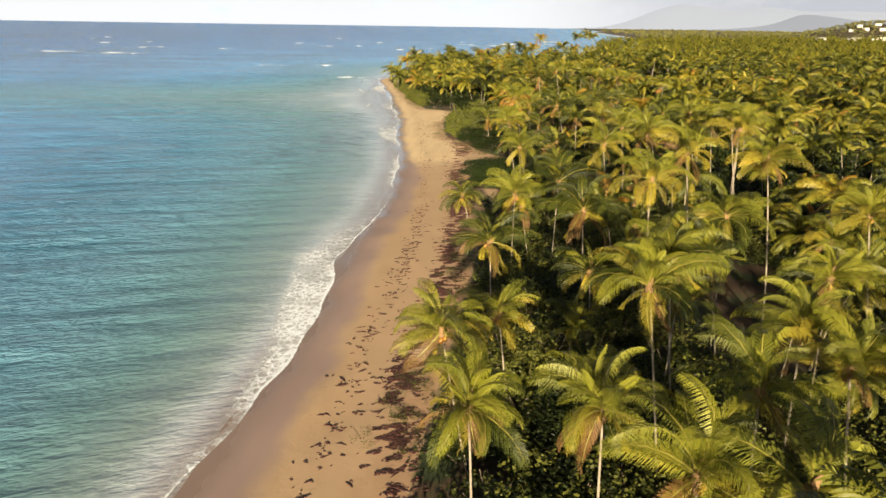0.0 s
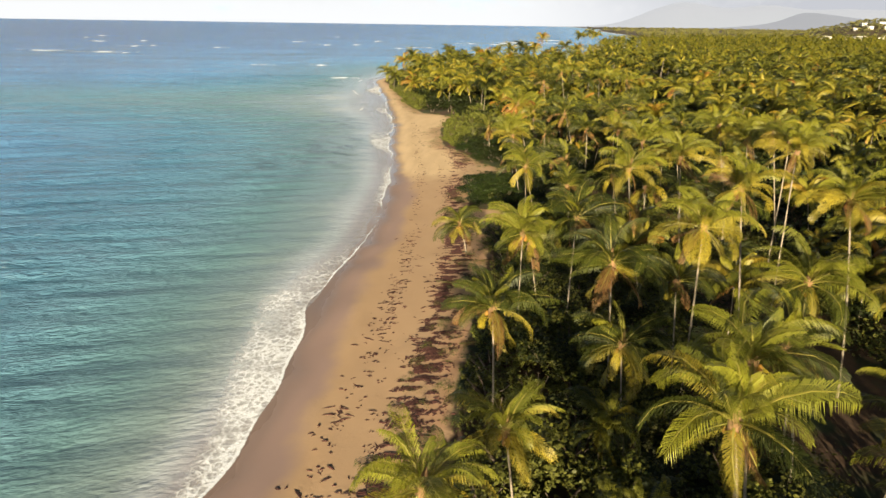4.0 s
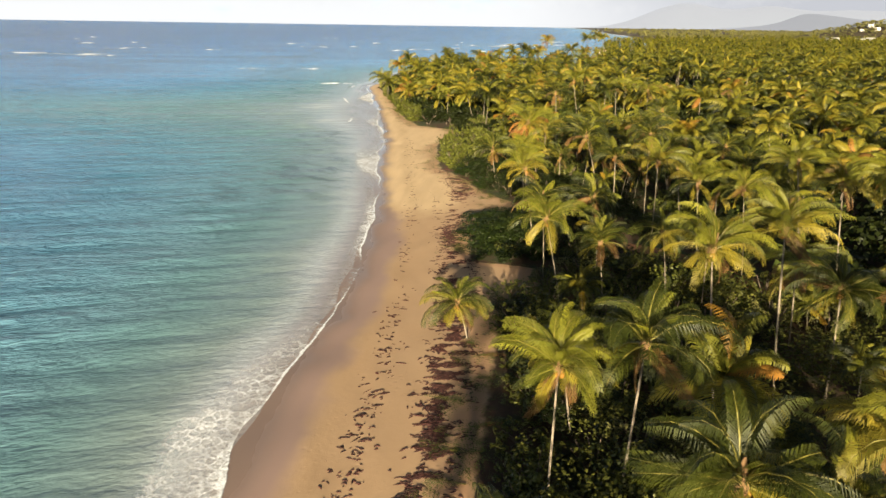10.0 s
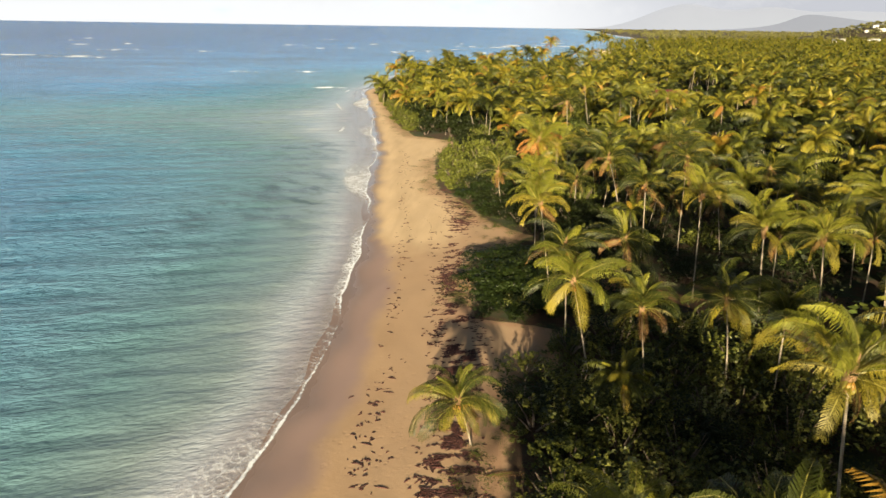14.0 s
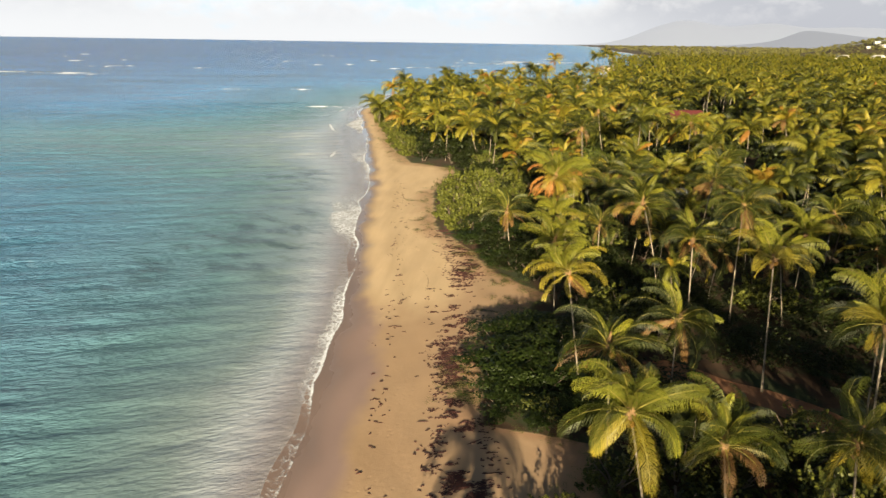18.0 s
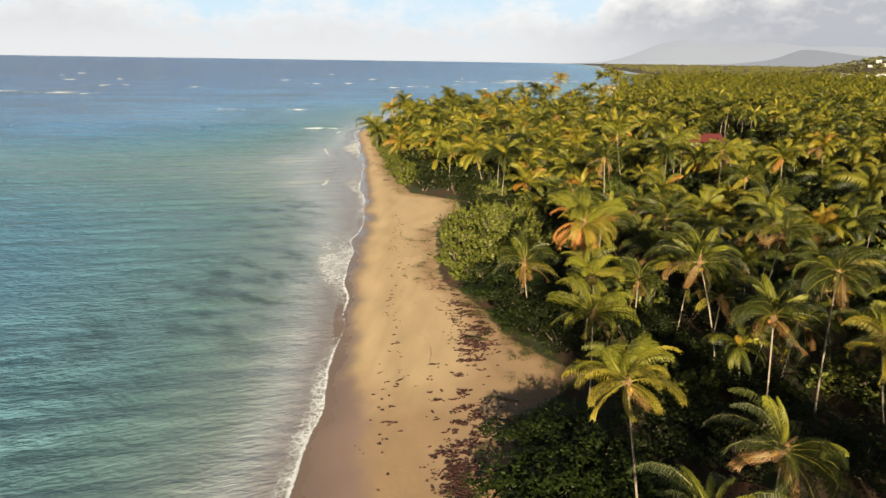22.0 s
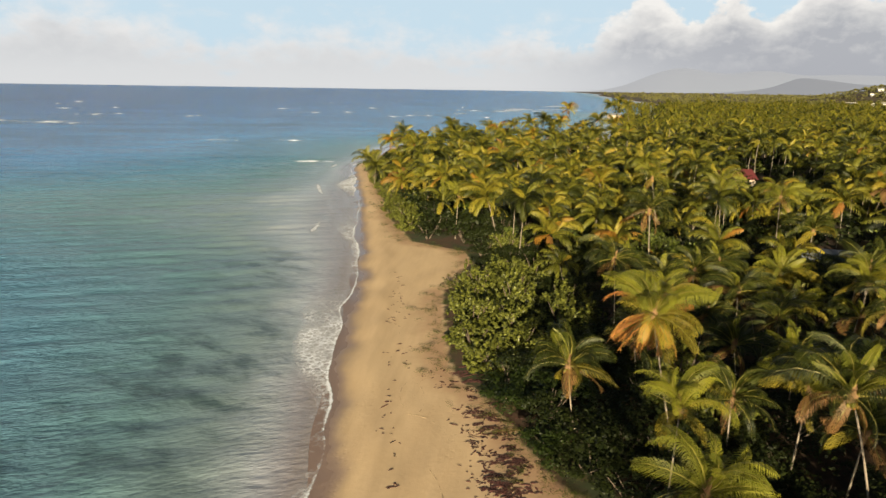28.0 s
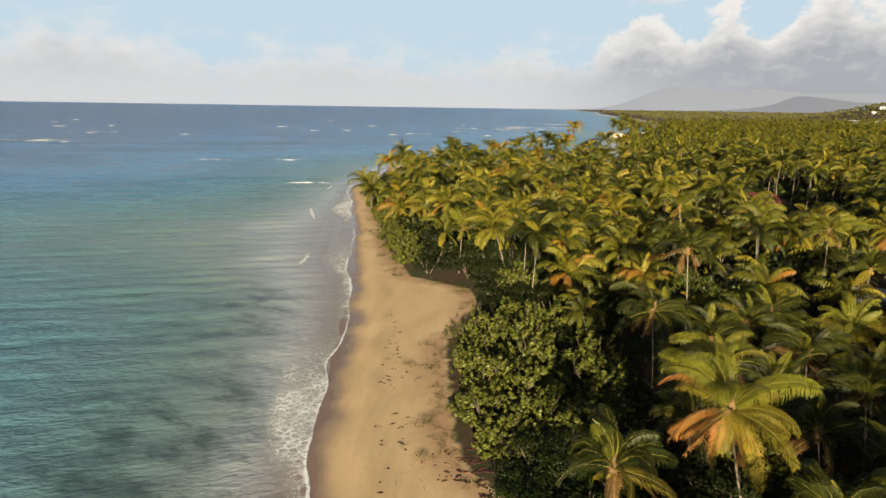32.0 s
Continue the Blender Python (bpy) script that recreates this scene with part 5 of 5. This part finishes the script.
# palm leaves fallen on the sand
FALLEN = [frond_mesh("fallen_frond", 3.0, 9, -9, 24, 0.6, 60 + v, 0.03) for v in range(3)]
FALLEN_SPOTS = [(2.6, 74, 10), (3.4, 79, 172), (2.2, 83, -14), (3.9, 86, 20), (2.9, 90, 165), (4.6, 94, -8), (5.2, 98, 12), (5.4, 111, 176), (4.8, 132, 187), (3.6, 134, 8), (5.8, 150, -20), (6.4, 163, 160), (4.4, 171, 14)]
for i, (x, y, turn) in enumerate(FALLEN_SPOTS):
    g = float(dunes(np.float64(x), np.float64(y)))
    leaf = put("fallen_frond", FALLEN[i % 3], None, Matrix.Translation((x, y, g + 0.05)) @ Matrix.Rotation(radians(turn), 4, "Z") @ Matrix.Diagonal((1, 1, 0.35, 1)), (FROND_DRY, FROND_GREEN, FROND_DARKENED)[i % 3])
    tagged(leaf, "fallen palm leaf drying on the sand", "palm leaf", "fallen palm leaves")

# marks of wheels on the sand
for n, (cx, cy, rad, a0, a1) in enumerate([(-4.5, 189, 2.6, 0.4, 3.0), (-2.2, 180, 3.0, 1.0, 3.9), (-1.4, 180.5, 2.2, 0.8, 3.6), (-6.0, 178.5, 3.6, -0.6, 1.1), (-4.6, 168, 5.0, 0.2, 1.5), (-6.3, 160, 6.0, -0.4, 0.7)]):
    pts = []
    for i in range(26):
        a = a0 + (a1 - a0) * i / 25
        x, y = cx + rad * math.cos(a), cy + rad * 1.5 * math.sin(a)
        pts.append((x, y, float(dunes(np.float64(x), np.float64(y))) - 0.07))
    verts, faces = tube(pts, [0.03] + [0.085 + 0.02 * math.sin(i * 1.7) for i in range(24)] + [0.03], 6)
    tagged(new("sand_rut", mesh_of("sand_rut", verts, faces, RUT, True)), "curved ridge of sand pressed up by a wheel", "wheel mark", "wheel marks on the beach")

# the earth track that winds through the palms
bm = bmesh.new()
rows = []
for i in range(40):
    k = i / 39
    x, y = track_at(k)
    w = 1.7 + 0.35 * math.sin(k * 14)
    g = float(dunes(np.float64(x), np.float64(y)))
    rows.append([bm.verts.new((x + w * u * (0.2 + 0.5 * k), y + w * u, g + 0.10 - 0.05 * (1 - u * u))) for u in (-1, -0.5, 0, 0.5, 1)])
for a, b in zip(rows, rows[1:]):
    for j in range(4):
        bm.faces.new((a[j], b[j], b[j + 1], a[j + 1]))
me = bpy.data.meshes.new("track")
bm.to_mesh(me)
bm.free()
me.materials.append(EARTH)
tagged(new("track", me), "reddish earth track winding between palms", "track", kind="structure")


# ---------------------------------------------------------------- houses
def house(x, y, turn, w, d, h, rise, wall_mat, roof_mat, label, windows=3):
    g = float(ground_z(np.float64(x), np.float64(y)))
    ob = new("house")
    ob.location, ob.rotation_euler = (x, y, g), (0, 0, radians(turn))
    tagged(ob, label, "house", "houses among the palms")
    bm = bmesh.new()
    t = 0.2
    box(bm, -w / 2, -d / 2, -0.3, w / 2, -d / 2 + t, h)
    box(bm, -w / 2, d / 2 - t, -0.3, w / 2, d / 2, h)
    box(bm, -w / 2, -d / 2 + t, -0.3, -w / 2 + t, d / 2 - t, h)
    box(bm, w / 2 - t, -d / 2 + t, -0.3, w / 2, d / 2 - t, h)
    part("wall", bm, wall_mat, ob)
    for side in (-1, 1):
        bm = bmesh.new()
        o = 0.6
        n = max(6, int((w + 2 * o) / 0.9))
        profile = []
        for i in range(n):
            q = -w / 2 - o + (w + 2 * o) * i / n
            profile += [(q, 0.0), (q + 0.03, 0.05), (q + 0.09, 0.05), (q + 0.12, 0.0)]
        profile.append((w / 2 + o, 0.0))
        lo, hi = (side * (d / 2 + o), h - 0.12), (0.0, h + rise)
        rows = [[bm.verts.new((q, e[0], e[1] + up)) for q, up in profile] for e in (lo, hi)] + [[bm.verts.new((q, e[0], e[1] - 0.1)) for q, up in profile] for e in (hi, lo)]
        for r0, r1 in zip(rows, rows[1:] + rows[:1]):
            for k in range(len(profile) - 1):
                bm.faces.new((r0[k], r0[k + 1], r1[k + 1], r1[k]))
        for k in (0, -1):
            bm.faces.new([r0[k] for r0 in rows])
        bmesh.ops.recalc_face_normals(bm, faces=bm.faces)
        part("roof", bm, roof_mat, ob)
    for sx in (-1, 1):
        bm = bmesh.new()
        v = [bm.verts.new(p) for p in ((sx * (w / 2 - 0.1), -d / 2, h), (sx * (w / 2 - 0.1), d / 2, h), (sx * (w / 2 - 0.1), 0, h + rise - 0.1),
                                       (sx * (w / 2 - 0.25), -d / 2, h), (sx * (w / 2 - 0.25), d / 2, h), (sx * (w / 2 - 0.25), 0, h + rise - 0.1))]
        for f in ((0, 1, 2), (5, 4, 3), (0, 3, 4, 1), (1, 4, 5, 2), (2, 5, 3, 0)):
            bm.faces.new([v[k] for k in f])
        part("gable", bm, wall_mat, ob)
    for i in range(windows):
        cx = -w / 2 + w * (i + 0.5) / windows
        door = i == windows // 2
        bm = box(bmesh.new(), cx - 0.5, -d / 2 - 0.03, 0.1 if door else 1.0, cx + 0.5, -d / 2 + 0.05, 2.1)
        op = part("door" if door else "window", bm, DARK_OPENING, ob)
        bm = bmesh.new()
        lo = 0.1 if door else 0.94
        box(bm, cx - 0.6, -d / 2 - 0.06, lo, cx - 0.5, -d / 2 - 0.002, 2.2)
        box(bm, cx + 0.5, -d / 2 - 0.06, lo, cx + 0.6, -d / 2 - 0.002, 2.2)
        box(bm, cx - 0.5, -d / 2 - 0.06, 2.1, cx + 0.5, -d / 2 - 0.002, 2.2)
        part("frame", bm, WALL_WHITE, op)
    return ob


house(92, 320, 4, 12, 8, 4.6, 2.6, WALL_TAN, ROOF_RED, "tan house with red metal roof among palms", 4)
house(70, 230, -14, 8, 7, 2.3, 1.5, WALL_TAN, ROOF_GREY, "white house with grey metal roof among palms", 3)
house(50, 208, -10, 4, 3.5, 2.1, 0.6, WALL_TAN, ROOF_GREY, "small tan hut with grey roof under palms", 2)
house(76, 316, -6, 10, 7, 4.0, 2.0, WALL_WHITE, ROOF_GREY, "white house with pale roof beside the red-roofed one", 3)
house(222, 830, 20, 14, 9, 4, 2.0, WALL_WHITE, ROOF_GREY, "long white building by the far bay", 5)
house(192, 850, 10, 14, 10, 4, 2, WALL_TAN, ROOF_GREY, "low tan building by the far bay", 3)
rnd = random.Random(31)
for x, y in VILLAGE:
    house(x, y, rnd.uniform(-25, 25), rnd.uniform(8, 13), rnd.uniform(7, 9), rnd.uniform(3.5, 5.5), rnd.uniform(0.8, 1.6), WALL_WHITE, rnd.choice((WALL_WHITE, ROOF_GREY, ROOF_GREY)), "white house on the wooded hill", 4)
for x, y in [(700, 1170), (725, 1190), (745, 1215), (770, 1200), (690, 1230), (640, 1150), (655, 1165), (800, 1230)]:
    house(x, y, rnd.uniform(-25, 25), rnd.uniform(9, 16), rnd.uniform(8, 11), rnd.uniform(11, 13.5), rnd.uniform(1.0, 2.5), WALL_WHITE, rnd.choice((WALL_WHITE, WALL_TAN, ROOF_GREY)), "pale house above the tree tops", 4)


# ---------------------------------------------------------------- distant hills
def ridge(name, y, x0, x1, peaks, material, label, depth=500):
    verts, faces = [], []
    n, r = 90, 6
    for i in range(n):
        k = i / (n - 1)
        x = x0 + (x1 - x0) * k
        h = sum(a * math.exp(-((x - c) / s) ** 2) for c, a, s in peaks) + 5 * noise.fractal(Vector((x * 0.004, y * 0.01, 3.0)), 1.0, 2.0, 5)
        h = max(h, 0) * min(1, k * 8, (1 - k) * 8)
        for j in range(r):
            u = j / (r - 1)
            verts.append((x, y - depth / 2 + depth * u, -2 + (h + 4) * math.sin(math.pi * u * 0.5)))
    for i in range(n - 1):
        for j in range(r - 1):
            a = i * r + j
            faces.append((a, a + r, a + r + 1, a + 1))
    tagged(new(name, mesh_of(name, verts, faces, material, True)), label, "hills", kind="structure")


# both ridges carry their haze as a glowing colour
ridge("backdrop_hill", 4500, 1300, 4400, [(2480, 62, 260), (2400, 40, 560), (2950, 52, 420), (3500, 44, 500)], HILL_NEAR, "low hill beyond the plain, haze painted as a grey glow")
ridge("backdrop_ridge", 4650, 700, 4700, [(1640, 120, 330), (1900, 60, 500), (2250, 75, 260), (2700, 100, 500), (3400, 110, 600)], HILL_FAR, "pale hill ridge, haze painted as a paler glow", 300)
